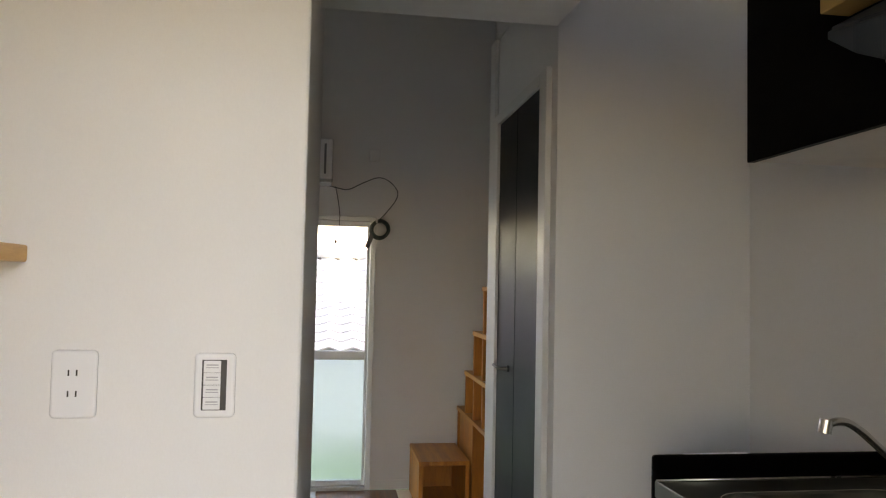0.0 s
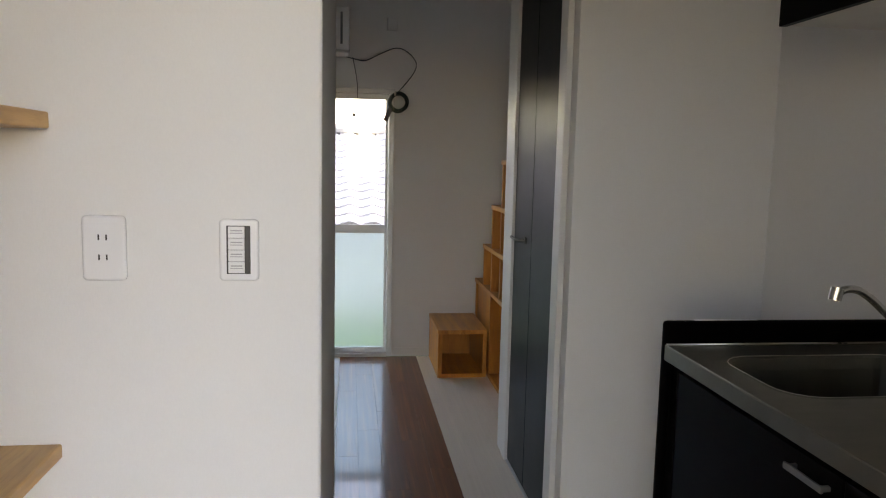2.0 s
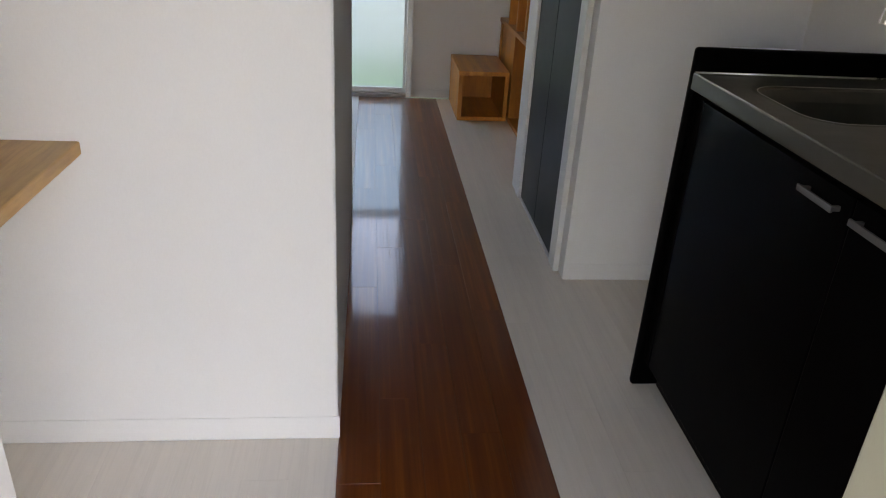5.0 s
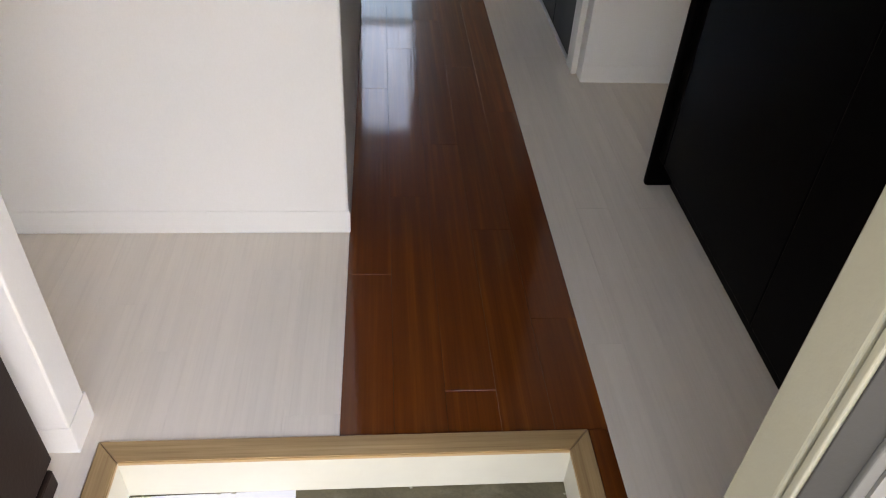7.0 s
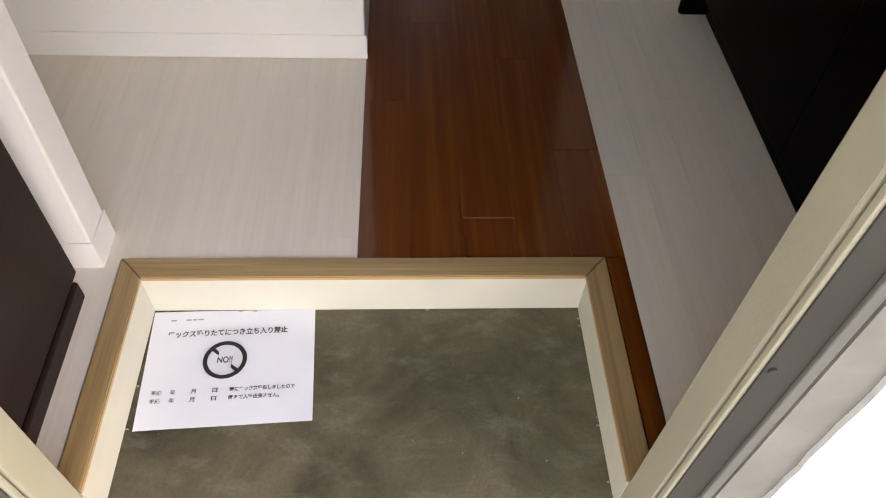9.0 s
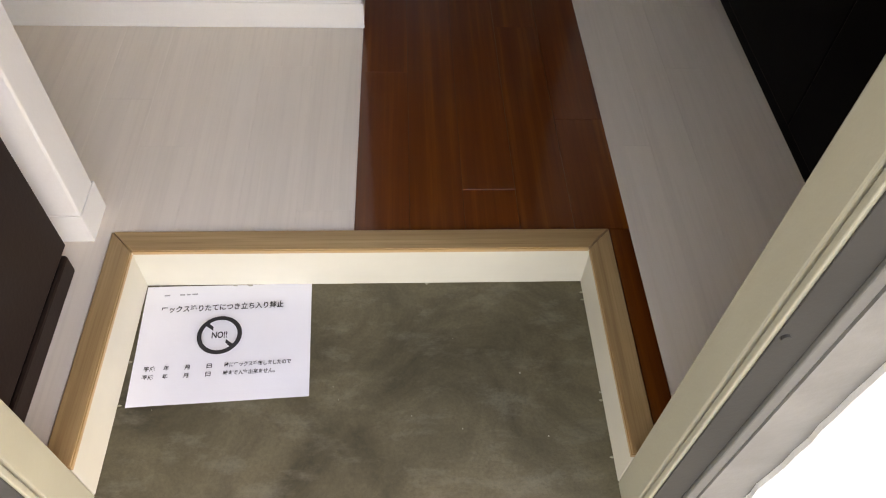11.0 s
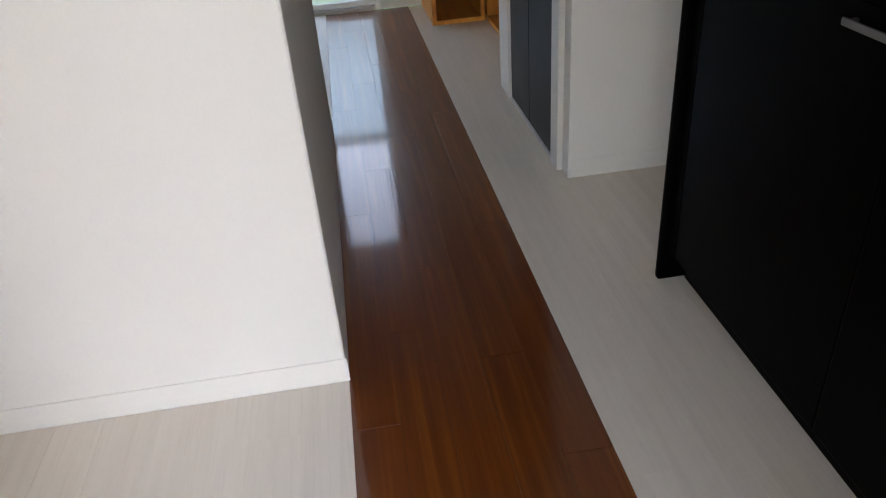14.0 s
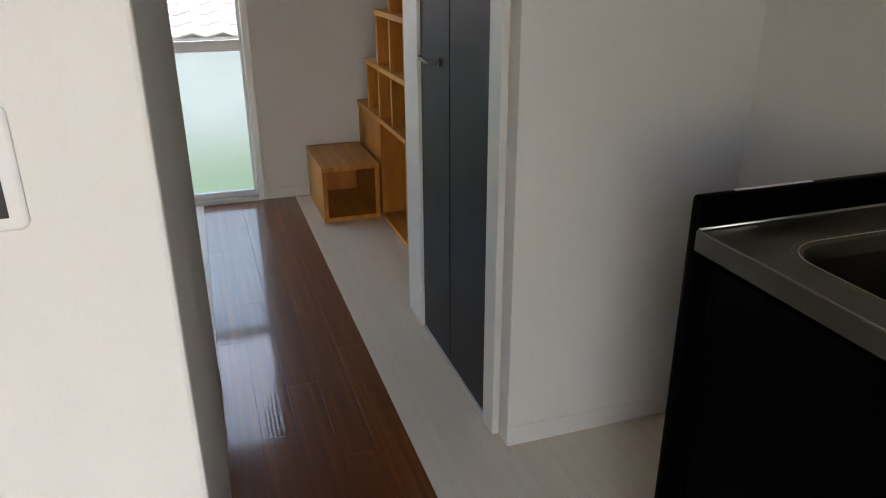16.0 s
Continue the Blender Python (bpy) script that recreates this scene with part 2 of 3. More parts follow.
def smooth_line(points, steps=6):
    """A curved line through the points (Catmull-Rom)."""
    p = [Vector(q) for q in points]
    p = [2 * p[0] - p[1]] + p + [2 * p[-1] - p[-2]]
    out = []
    for i in range(1, len(p) - 2):
        for s in range(steps):
            t = s / steps
            out.append(0.5 * (2 * p[i] + (p[i + 1] - p[i - 1]) * t + (2 * p[i - 1] - 5 * p[i] + 4 * p[i + 1] - p[i + 2]) * t * t
                              + (3 * p[i] - p[i - 1] - 3 * p[i + 1] + p[i + 2]) * t ** 3))
    return out + [p[-2]]


def lettering(text, size, width, align="LEFT"):
    """Flat letters of the built-in font lying on a level surface."""
    cu = bpy.data.curves.new("letters", "FONT")
    cu.body, cu.size, cu.align_x, cu.offset = text, size, align, size * 0.02
    ob = new("letters", cu)
    bpy.context.view_layer.update()
    me = bpy.data.meshes.new_from_object(ob.evaluated_get(bpy.context.evaluated_depsgraph_get()))
    bpy.data.objects.remove(ob)
    bm = bmesh.new()
    bm.from_mesh(me)
    bpy.data.meshes.remove(me)
    span_x = max(v.co.x for v in bm.verts) - min(v.co.x for v in bm.verts)
    bmesh.ops.scale(bm, vec=(width / span_x, 1, 1), verts=bm.verts)
    return bm


# ---- the shell ----
YB = 3.985      # far wall
structure("partition_wall", boxes((-1.15, 0, 0.614, 2.05, 0, 2.2), bevel=0.006), WALL, "white textured wallpaper partition with rounded corner", "wall")
structure("alcove_wall", boxes((-0.98, -0.86, 0.067, 0.61, 0, 2.2)), WALL, "white wallpaper back of the shelf alcove", "wall")
structure("pier_wall", boxes((-0.98, -0.4595, -0.0175, 0.0605, 0, 2.2), bevel=0.004), WALL, "thin white wallpaper wall beside the shelf alcove", "wall")
structure("cabinet_side_wall", boxes((-0.98, -0.86, -0.42, -0.014, 0, 2.2)), WALL, "white wallpaper wall behind the shoe cabinet", "wall")
structure("kitchen_wall", boxes((1.440, 1.58, -0.42, 1.446, 0, 2.42)), WALL, "white wallpaper wall behind the kitchen counter", "wall")
structure("return_wall", boxes((0.765, 1.58, 1.446, 1.50, 0, 2.42), (0.765, 0.89, 1.50, 1.575, 0, 2.42), (0.765, 0.89, 2.225, 2.385, 0, 2.42),
                               (0.765, 0.89, 1.575, 2.225, 2.03, 2.42), (0.765, 1.58, 1.42, 2.385, 2.424, 3.6), (1.38, 1.58, 1.50, 2.385, 0, 2.42)), WALL, "white wallpaper wall with the doorway of a small room", "wall")
structure("small_room_wall", boxes((0.89, 1.38, 2.29, 2.385, 0, 2.42)), WALL, "white wallpaper wall of the small room", "wall")
structure("small_room_lining", boxes((0.9, 1.376, 1.504, 2.22, 2.3, 2.4)), WALL, "plain ceiling of the small room", "ceiling")
structure("wall_right_far", boxes((1.40, 1.58, 2.389, YB, 0, 3.6)), WALL, "white wallpaper side wall of the far room", "wall")
structure("wall_left_far", boxes((-2.34, -2.2, 2.05, YB, 0, 3.6)), WALL, "white wallpaper side wall of the far room", "wall")
structure("wall_near_far", boxes((-2.2, -1.154, 1.93, 2.05, 0, 3.6)), WALL, "white wallpaper wall of the far room", "wall")
structure("loft_front", boxes((-1.15, 0.761, 1.33, 1.45, 2.182, 3.6)), WALL, "white wallpaper upper wall over the passage", "wall")
structure("upper_partition", boxes((-1.15, 0.0, 1.454, 2.05, 2.204, 3.6)), WALL, "white wallpaper upper part of the partition", "wall")
WX0, WX1, WZ1 = -1.40, 0.338, 1.765
structure("wall_north", boxes((-2.34, WX0, YB, YB + 0.13, 0, 3.6), (WX1, 1.58, YB, YB + 0.13, 0, 3.6), (WX0, WX1, YB, YB + 0.13, WZ1, 3.6)), WALL, "tall white wallpaper wall around the garden window", "wall")
structure("ceiling_passage", boxes((-0.98, 0.761, -0.42, 1.326, 2.178, 2.32)), CEIL, "low white wallpaper ceiling over the passage", "ceiling")
structure("ceiling_kitchen", boxes((0.767, 1.58, -0.42, 1.416, 2.424, 2.52)), CEIL, "white wallpaper ceiling over the kitchen counter", "ceiling")
structure("ceiling_far", boxes((-2.34, 1.58, 1.33, YB + 0.13, 3.604, 3.72)), CEIL, "high white ceiling of the far room", "ceiling")

# entrance wall with its steel frame
structure("wall_entrance", boxes((-2.3, -0.60, -0.52, -0.438, -0.12, 3.2), (0.60, 2.6, -0.52, -0.438, -0.12, 3.2), (-0.60, 0.60, -0.52, -0.438, 2.10, 3.2)), MORTAR, "grey mortar wall around the entrance", "wall")


def rough_plaster(x0, x1, z0, z1, y0, y1, edge):
    """A plaster coat whose side next to the frame breaks off unevenly."""
    bm = bmesh.new()
    rng = random.Random(5)
    rows = 90
    left, right = [], []
    for k in range(rows + 1):
        z = z0 + (z1 - z0) * k / rows
        j = rng.uniform(-0.0025, 0.0025) + 0.007 * noise.noise((0, 0, z * 9))
        a, b = (x0 + j, x1) if edge < 0 else (x0, x1 + j)
        left.append((bm.verts.new((a, y0, z)), bm.verts.new((a, y1, z))))
        right.append((bm.verts.new((b, y0, z)), bm.verts.new((b, y1, z))))
    for k in range(rows):
        bm.faces.new((left[k][0], right[k][0], right[k + 1][0], left[k + 1][0]))
        bm.faces.new((left[k][1], left[k][0], left[k + 1][0], left[k + 1][1]))
        bm.faces.new((right[k][0], right[k][1], right[k + 1][1], right[k + 1][0]))
        bm.faces.new((right[k][1], left[k][1], left[k + 1][1], right[k + 1][1]))
    bmesh.ops.recalc_face_normals(bm, faces=bm.faces)
    return bm


structure("plaster_coat_east", rough_plaster(0.556, 2.6, -0.12, 3.2, -0.5265, -0.5188, -1), STUCCO, "rough white exterior plaster with a ragged edge", "wall")
structure("plaster_coat_west", rough_plaster(-2.3, -0.514, -0.12, 3.2, -0.5265, -0.5188, 1), STUCCO, "rough white exterior plaster with a ragged edge", "wall")

door_frame = holder("entrance_door_frame", "cream painted steel entrance door frame with rubber gasket", "door frame", (0, -0.45, -0.106), kind="structure")
door_frame.location = (0, 0, 0)
for side, xs in ((1, 0.430), (-1, 0.388)):
    def flip(a, b):
        return (side * a, side * b) if side > 0 else (side * b, side * a)
    part("jamb", boxes((*flip(xs, xs + 0.10), -0.495, -0.4375, -0.106, 2.06), bevel=0.003), CREAM, door_frame)
    part("gasket", boxes((*flip(xs + 0.006, xs + 0.05), -0.4988, -0.4955, -0.106, 2.06), bevel=0.0008), RUBBER, door_frame, "grey rubber gasket strip")
    part("lip", boxes((*flip(xs + 0.001, xs + 0.05), -0.5085, -0.4992, -0.106, 2.06), bevel=0.002, seg=3), CREAM, door_frame, "rounded cream lip of the steel frame")
    part("rebate", boxes((*flip(xs + 0.005, xs + 0.046), -0.5115, -0.509, -0.106, 2.06), bevel=0.001), STEELGREY, door_frame, "grey rebate of the steel frame, its shade darkened into the colour")
    part("flange", boxes((*flip(xs + 0.0463, xs + 0.061), -0.5165, -0.509, -0.106, 2.06), bevel=0.002), FLANGE, door_frame, "pale grey outer flange")
part("head", boxes((-0.488, 0.53, -0.512, -0.4385, 2.062, 2.10), bevel=0.003), CREAM, door_frame)
part("screw", rod([(0.4435, -0.5110, 0.466), (0.4435, -0.5140, 0.466), (0.4435, -0.5148, 0.466)], 0.0048, 12), STEELGREY, door_frame, "small round screw head")
structure("entrance_frame_infill", boxes((0.4920, 0.60, -0.5185, -0.5135, -0.106, 2.1), (-0.60, -0.4500, -0.5185, -0.5135, -0.106, 2.1)), MORTAR, "grey mortar joint beside the steel frame", "trim")
structure("entrance_inner_wall", boxes((0.534, 1.58, -0.4375, -0.405, 0.0, 2.42), (-0.98, -0.492, -0.4375, -0.405, 0.0, 2.2)), WALL, "white wallpaper inside of the entrance wall", "wall")

# entrance pit
structure("entrance_slab", boxes((-0.60, 0.60, -0.60, 0.02, -0.20, -0.106)), GENKAN, "stained grey trowelled mortar entrance floor", "floor")
riser = structure("entrance_riser", boxes((-0.394, 0.436, -0.044, -0.02, -0.105, -0.0065), (-0.41, -0.388, -0.437, -0.044, -0.105, -0.0065), (0.430, 0.452, -0.437, -0.044, -0.105, -0.0065), bevel=0.0015), RISER, "cream painted step face round the entrance floor", "step")
# lumps of filler along the foot of the step
lumps = bmesh.new()
rng = random.Random(8)
for k in range(12):
    if k < 5:
        c = (rng.uniform(-0.38, 0.42), -0.046, -0.104)
    elif k < 10:
        c = (0.428, rng.uniform(-0.42, -0.05), -0.104)
    else:
        c = (-0.386, rng.uniform(-0.42, -0.05), -0.104)
    made = bmesh.ops.create_icosphere(lumps, subdivisions=1, radius=1)["verts"]
    bmesh.ops.scale(lumps, vec=(rng.uniform(0.002, 0.006), rng.uniform(0.0015, 0.003), rng.uniform(0.001, 0.002)), verts=made)
    bmesh.ops.translate(lumps, vec=c, verts=made)
for k in range(14):
    made = bmesh.ops.create_icosphere(lumps, subdivisions=1, radius=rng.uniform(0.0006, 0.0018))["verts"]
    bmesh.ops.translate(lumps, vec=(rng.uniform(-0.34, 0.41), rng.uniform(-0.42, -0.06), -0.1055), verts=made)
tagged(part("filler_lumps", lumps, CREAM, None, smooth=True), "small cream crumbs of filler on the entrance floor", "filler", kind="stuff")
edge = holder("step_edging", "beige wood-grain edging round the entrance step", "edging", kind="structure")


def mitred(points):
    """A flat bar with cut ends, rounded slightly on its top edges."""
    bm = bmesh.new()
    low = [bm.verts.new((x, y, -0.006)) for x, y in points]
    top = [bm.verts.new((x, y, 0.0035)) for x, y in points]
    bm.faces.new(top)
    bm.faces.new(list(reversed(low)))
    n = len(points)
    for k in range(n):
        bm.faces.new((low[k], low[(k + 1) % n], top[(k + 1) % n], top[k]))
    bmesh.ops.recalc_face_normals(bm, faces=bm.faces)
    bmesh.ops.bevel(bm, geom=[e for e in bm.edges if e.verts[0].co.z > 0 and e.verts[1].co.z > 0], offset=0.002, segments=2, affect="EDGES")
    return bm


part("back_edging", mitred([(-0.429, 0.0), (-0.386, -0.046), (0.4255, -0.046), (0.469, 0.0)]), SILLWOOD, edge)
part("side_edging", mitred([(-0.43, -0.001), (-0.43, -0.436), (-0.387, -0.436), (-0.387, -0.047)]), SILLWOODY, edge)
part("side_edging", mitred([(0.47, -0.001), (0.4265, -0.047), (0.4265, -0.436), (0.47, -0.436)]), SILLWOODY, edge)

# floor base
floor = structure("floor", boxes((-0.98, -0.412, -0.42, -0.002, -0.2, -0.0085), (0.454, 1.58, -0.42, -0.002, -0.2, -0.0085), (-0.98, 1.58, 0.0, 2.05, -0.2, -0.0085),
                                 (-2.34, 1.58, 2.05, YB + 0.02, -0.2, -0.0085)), GROOVE, "whitewashed board floor with a red-brown board strip", "floor")


# skirting
def skirting(*dims):
    return boxes(*dims, bevel=0.0009)


structure("baseboard_partition", skirting((-0.855, 0.003, 0.6125, 0.6138, -0.002, 0.064), (0.0005, 0.0016, 0.6135, 2.05, -0.002, 0.066), (-1.1, 0.003, 2.0505, 2.057, 0.0005, 0.068)), WALL, "white vinyl skirting along the partition", "baseboard")
structure("baseboard_pier", skirting((-0.80, -0.4568, -0.0202, -0.018, -0.002, 0.068), (-0.459, -0.4568, -0.018, 0.061, -0.002, 0.068), (-0.855, -0.4568, 0.061, 0.0635, -0.002, 0.068)), WALL, "white vinyl skirting round the thin wall", "baseboard")
structure("baseboard_return", skirting((0.7635, 1.433, 1.4445, 1.4458, -0.002, 0.062), (0.7635, 0.7648, 1.4455, 1.497, 0.0005, 0.068)), WALL, "white vinyl skirting on the return wall", "baseboard")
structure("baseboard_kitchen", skirting((1.433, 1.4395, 0.845, 1.438, 0.0005, 0.068)), WALL, "white vinyl skirting behind the counter gap", "baseboard")
structure("baseboard_north", skirting((WX1 + 0.03, 0.90, YB - 0.007, YB - 0.0005, 0.0005, 0.060)), WALL, "white vinyl skirting on the far wall", "baseboard")

# ---- small room door ----
door = holder("door_1", "closed charcoal door with a vertical groove, in white trim", "door", kind="structure")
part("leaf", boxes((0.755, 0.789, 1.587, 1.918, 0.012, 2.02), (0.755, 0.789, 1.923, 2.2125, 0.012, 2.02), (0.760, 0.787, 1.90, 1.94, 0.014, 2.018), bevel=0.0015), CHAR, door)
part("near_casing", boxes((0.743, 0.7645, 1.506, 1.584, 0.0005, 2.065), (0.7645, 0.885, 1.5755, 1.584, 0.0005, 2.03), bevel=0.003), TRIM, door, "white painted door casing")
part("far_casing", boxes((0.743, 0.7645, 2.2155, 2.293, 0.0005, 2.065), (0.7645, 0.885, 2.2155, 2.2245, 0.0005, 2.03), (0.747, 0.7645, 2.296, 2.393, 0.0005, 2.42), (0.765, 0.90, 2.3855, 2.393, 0.0005, 2.42), bevel=0.003), TRIM, door, "white painted door casing")
part("head_casing", boxes((0.7435, 0.7645, 1.584, 2.2155, 2.022, 2.0645), bevel=0.003), TRIM, door, "white painted door casing")
part("threshold", boxes((0.748, 0.86, 1.586, 2.2135, 0.0005, 0.008), bevel=0.002), TRIM, door, "thin pale threshold strip")
handle = part("door_handle", rod(smooth_line([(0.755, 2.005, 1.005), (0.738, 2.005, 1.005), (0.721, 2.010, 1.006), (0.716, 2.030, 1.007), (0.716, 2.100, 1.010)]), 0.0065, 10), HANDLE, door, "satin steel lever handle", True)
part("rose", rod([(0.755, 2.005, 1.005), (0.747, 2.005, 1.005)], 0.013, 16), DARKPLASTIC, handle, "dark round rose")

# ---- garden window ----
window = holder("window_1", "tall aluminium sliding garden window, clear above and frosted below", "window", kind="structure")
fy = YB + 0.02
part("frame", boxes((WX1 - 0.03, WX1 + 0.004, YB - 0.008, YB + 0.13, 0.0, WZ1), (WX0, WX0 + 0.03, YB - 0.006, YB + 0.13, 0.0, WZ1), (WX0 + 0.03, WX1 - 0.03, YB - 0.006, YB + 0.13, WZ1 - 0.03, WZ1), bevel=0.002), ALU, window)
part("sill", boxes((WX0 + 0.03, WX1 - 0.03, YB - 0.012, YB + 0.13, -0.008, 0.022), bevel=0.003), TRIM, window, "white sill rail at floor level")
for i, (a, b) in enumerate(((-0.55, 0.305), (-1.37, -0.535))):
    y = fy + 0.034 * i
    sash = part("sash", boxes((a, a + 0.03, y, y + 0.03, 0.024, WZ1 - 0.031), (b - 0.018, b, y, y + 0.03, 0.024, WZ1 - 0.031), (a + 0.03, b - 0.018, y, y + 0.03, WZ1 - 0.066, WZ1 - 0.031),
                              (a + 0.03, b - 0.018, y, y + 0.03, 0.83, 0.886), (a + 0.03, b - 0.018, y, y + 0.03, 0.024, 0.058), bevel=0.002), ALU, window)
    clear = part("pane", boxes((a + 0.028, b - 0.016, y + 0.012, y + 0.017, 0.885, WZ1 - 0.064)), CLEAR, sash, "clear glass pane")
    frosted = part("pane", boxes((a + 0.028, b - 0.016, y + 0.012, y + 0.017, 0.056, 0.832)), FROST, sash, "frosted glass pane")
    clear.visible_shadow = frosted.visible_shadow = False
part("latch", boxes((0.072, 0.09, fy - 0.014, fy - 0.001, 1.585, 1.607), bevel=0.004), DARKPLASTIC, window, "small dark latch")

# ---- step storage stairs ----
T = 0.026
X0, X1 = 0.905, 1.36
ROWS = ((0.0, 0.538, 3.968), (0.538, 0.798, 3.715), (0.798, 1.059, 3.475), (1.059, 1.325, 3.222), (1.325, 1.588, 2.965))
YN = 2.41
stairs = holder("storage_stairs", "orange oiled pine storage stairs of stacked open cubbies", "stairs", (0, 0, 0))
for i, (z0, z1, ye) in enumerate(ROWS):
    part("tread", boxes((X0 - 0.006, X1, YN, ye + 0.006, z1 - T, z1), bevel=0.003), PINEY, stairs)
    if i == 0:
        part("bottom_board", boxes((X0, X1, YN, ye, 0.0005, T), bevel=0.002), PINEY, stairs)
    ys = [ye - T]
    step = 0.49 if i == 0 else 0.2475
    while ys[-1] - step > YN:
        ys.append(ys[-1] - step)
    ys.append(YN)
    for y in ys:
        part("upright", boxes((X0, X1 - 0.012, y, y + T, z0 + (T if i == 0 else 0.0), z1 - T), bevel=0.002), PINE, stairs)
    part("back_panel", boxes((X1 - 0.010, X1, YN + 0.002, ye - 0.002, z0 + 0.002, z1 - T)), PINE, stairs)
part("closing_panel", boxes((X0 + 0.012, X0 + 0.026, 3.478, 3.941, T, 0.511)), PINE, stairs, "closed pine panel beside the step box")

B = 0.025
box = holder("step_box", "orange oiled pine open step box on the floor", "step box", (0, 0, 0))
bx0, bx1, by0, by1, bz = 0.595, 0.895, 3.467, 3.965, 0.297
part("top", boxes((bx0 - 0.003, bx1, by0 - 0.004, by1, bz - B, bz), bevel=0.003), PINEY, box)
part("bottom", boxes((bx0, bx1, by0, by1, 0.0005, B), bevel=0.002), PINEY, box)
part("side", boxes((bx0, bx0 + B, by0, by1, B, bz - B), bevel=0.002), PINE, box)
part("side", boxes((bx1 - B, bx1, by0, by1, B, bz - B), bevel=0.002), PINE, box)
part("back", boxes((bx0 + B, bx1 - B, by1 - 0.02, by1 - 0.006, B, 0.17), (bx1 - 0.13, bx1 - B, by1 - 0.02, by1 - 0.006, 0.17, bz - B)), PINE, box, "pine back with a cut-out")

# ---- fittings on the far wall ----
ac = holder("air_conditioner", "white wall air conditioner with a dark side slot", "air conditioner", (0, 0, 0))
part("body", boxes((-0.74, 0.050, YB - 0.19, YB - 0.003, 1.975, 2.235), bevel=0.012, seg=3), PLASTIC, ac)
part("lower_lip", boxes((-0.735, 0.045, YB - 0.185, YB - 0.01, 1.955, 1.976), bevel=0.006), TRIM, ac)
part("side_slot", boxes((-0.006, 0.008, YB - 0.1915, YB - 0.1895, 2.01, 2.20)), CABLE, ac, "dark vertical slot")
wire = rod(smooth_line([(0.03, YB - 0.03, 1.955), (0.09, YB - 0.02, 1.943), (0.155, YB - 0.02, 1.938), (0.25, YB - 0.02, 1.985), (0.345, YB - 0.02, 2.022), (0.42, YB - 0.02, 2.0), (0.475, YB - 0.02, 1.935), (0.46, YB - 0.02, 1.87), (0.40, YB - 0.02, 1.79), (0.366, YB - 0.02, 1.752)]), 0.0032, 8)
tagged(part("hanging_cable", wire, CABLE, smooth=True), "thin grey cable looping across the wall", "cable")
cord = rod(smooth_line([(0.07, YB - 0.03, 1.953), (0.088, YB - 0.03, 1.87), (0.10, YB - 0.03, 1.79), (0.102, YB - 0.03, 1.70)]), 0.0028, 8)
tagged(part("dangling_lead", cord, CABLE, smooth=True), "thin grey cord hanging beside the window", "cable")
coil = holder("cable_coil", "dark green coiled cable hanging beside the window", "cable coil", (0, 0, 0))
for k in range(6):
    c = Vector((0.364 + 0.004 * math.sin(k * 2.1), YB - 0.032 + 0.007 * (k % 3), 1.681 + 0.004 * math.cos(k * 1.7)))
    r = 0.050 + 0.0045 * (k // 2)
    part("loop", rod([c + Vector((r * math.cos(a), 0.003 * math.sin(3 * a + k), r * 1.02 * math.sin(a))) for a in (2 * math.pi * j / 32 for j in range(32))], 0.006, 8, True), COILMAT, coil, "", True)
part("tie", boxes((0.335, 0.349, YB - 0.045, YB - 0.008, 1.722, 1.75), bevel=0.004), TRIM, coil, "white cable tie")
part("hook", rod(smooth_line([(0.366, YB - 0.02, 1.752), (0.362, YB - 0.03, 1.735), (0.364, YB - 0.024, 1.722)]), 0.003, 8), CABLE, coil)
tail = boxes((-0.015, 0.015, -0.006, 0.006, -0.05, 0.05), bevel=0.004)
tail.transform(pose(0.300, YB - 0.02, 1.607, 0, 22, 0))
tagged(part("cable_plug", tail, CABLE), "grey cable plug hanging beside the coil", "plug")
tagged(part("wall_cover", boxes((0.285, 0.355, YB - 0.012, YB - 0.0005, 2.13, 2.21), bevel=0.004), WALL), "small square white cover on the wall", "cover plate")

# ---- plates on the partition ----
YP = 0.614


def plate_body(x0, x1, z0, z1):
    """A moulded plate with rounded corners and a soft front edge."""
    bm = bmesh.new()
    rings = []
    for inset, y in ((0.0, YP - 0.0004), (0.0, YP - 0.0052), (0.0012, YP - 0.0072), (0.0032, YP - 0.0085), (0.0062, YP - 0.0090)):
        r = 0.009 - inset
        ring = []
        for sx, sz, a0 in ((1, 1, 0), (-1, 1, 90), (-1, -1, 180), (1, -1, 270)):
            px = (x1 - inset - r) if sx > 0 else (x0 + inset + r)
            pz = (z1 - inset - r) if sz > 0 else (z0 + inset + r)
            for k in range(6):
                a = radians(a0 + 18 * k)
                ring.append(bm.verts.new((px + r * math.cos(a), y, pz + r * math.sin(a))))
        rings.append(ring)
    for p, q in zip(rings, rings[1:]):
        for k in range(24):
            bm.faces.new((p[k], p[(k + 1) % 24], q[(k + 1) % 24], q[k]))
    bm.faces.new(rings[-1])
    bmesh.ops.recalc_face_normals(bm, faces=bm.faces)
    return bm


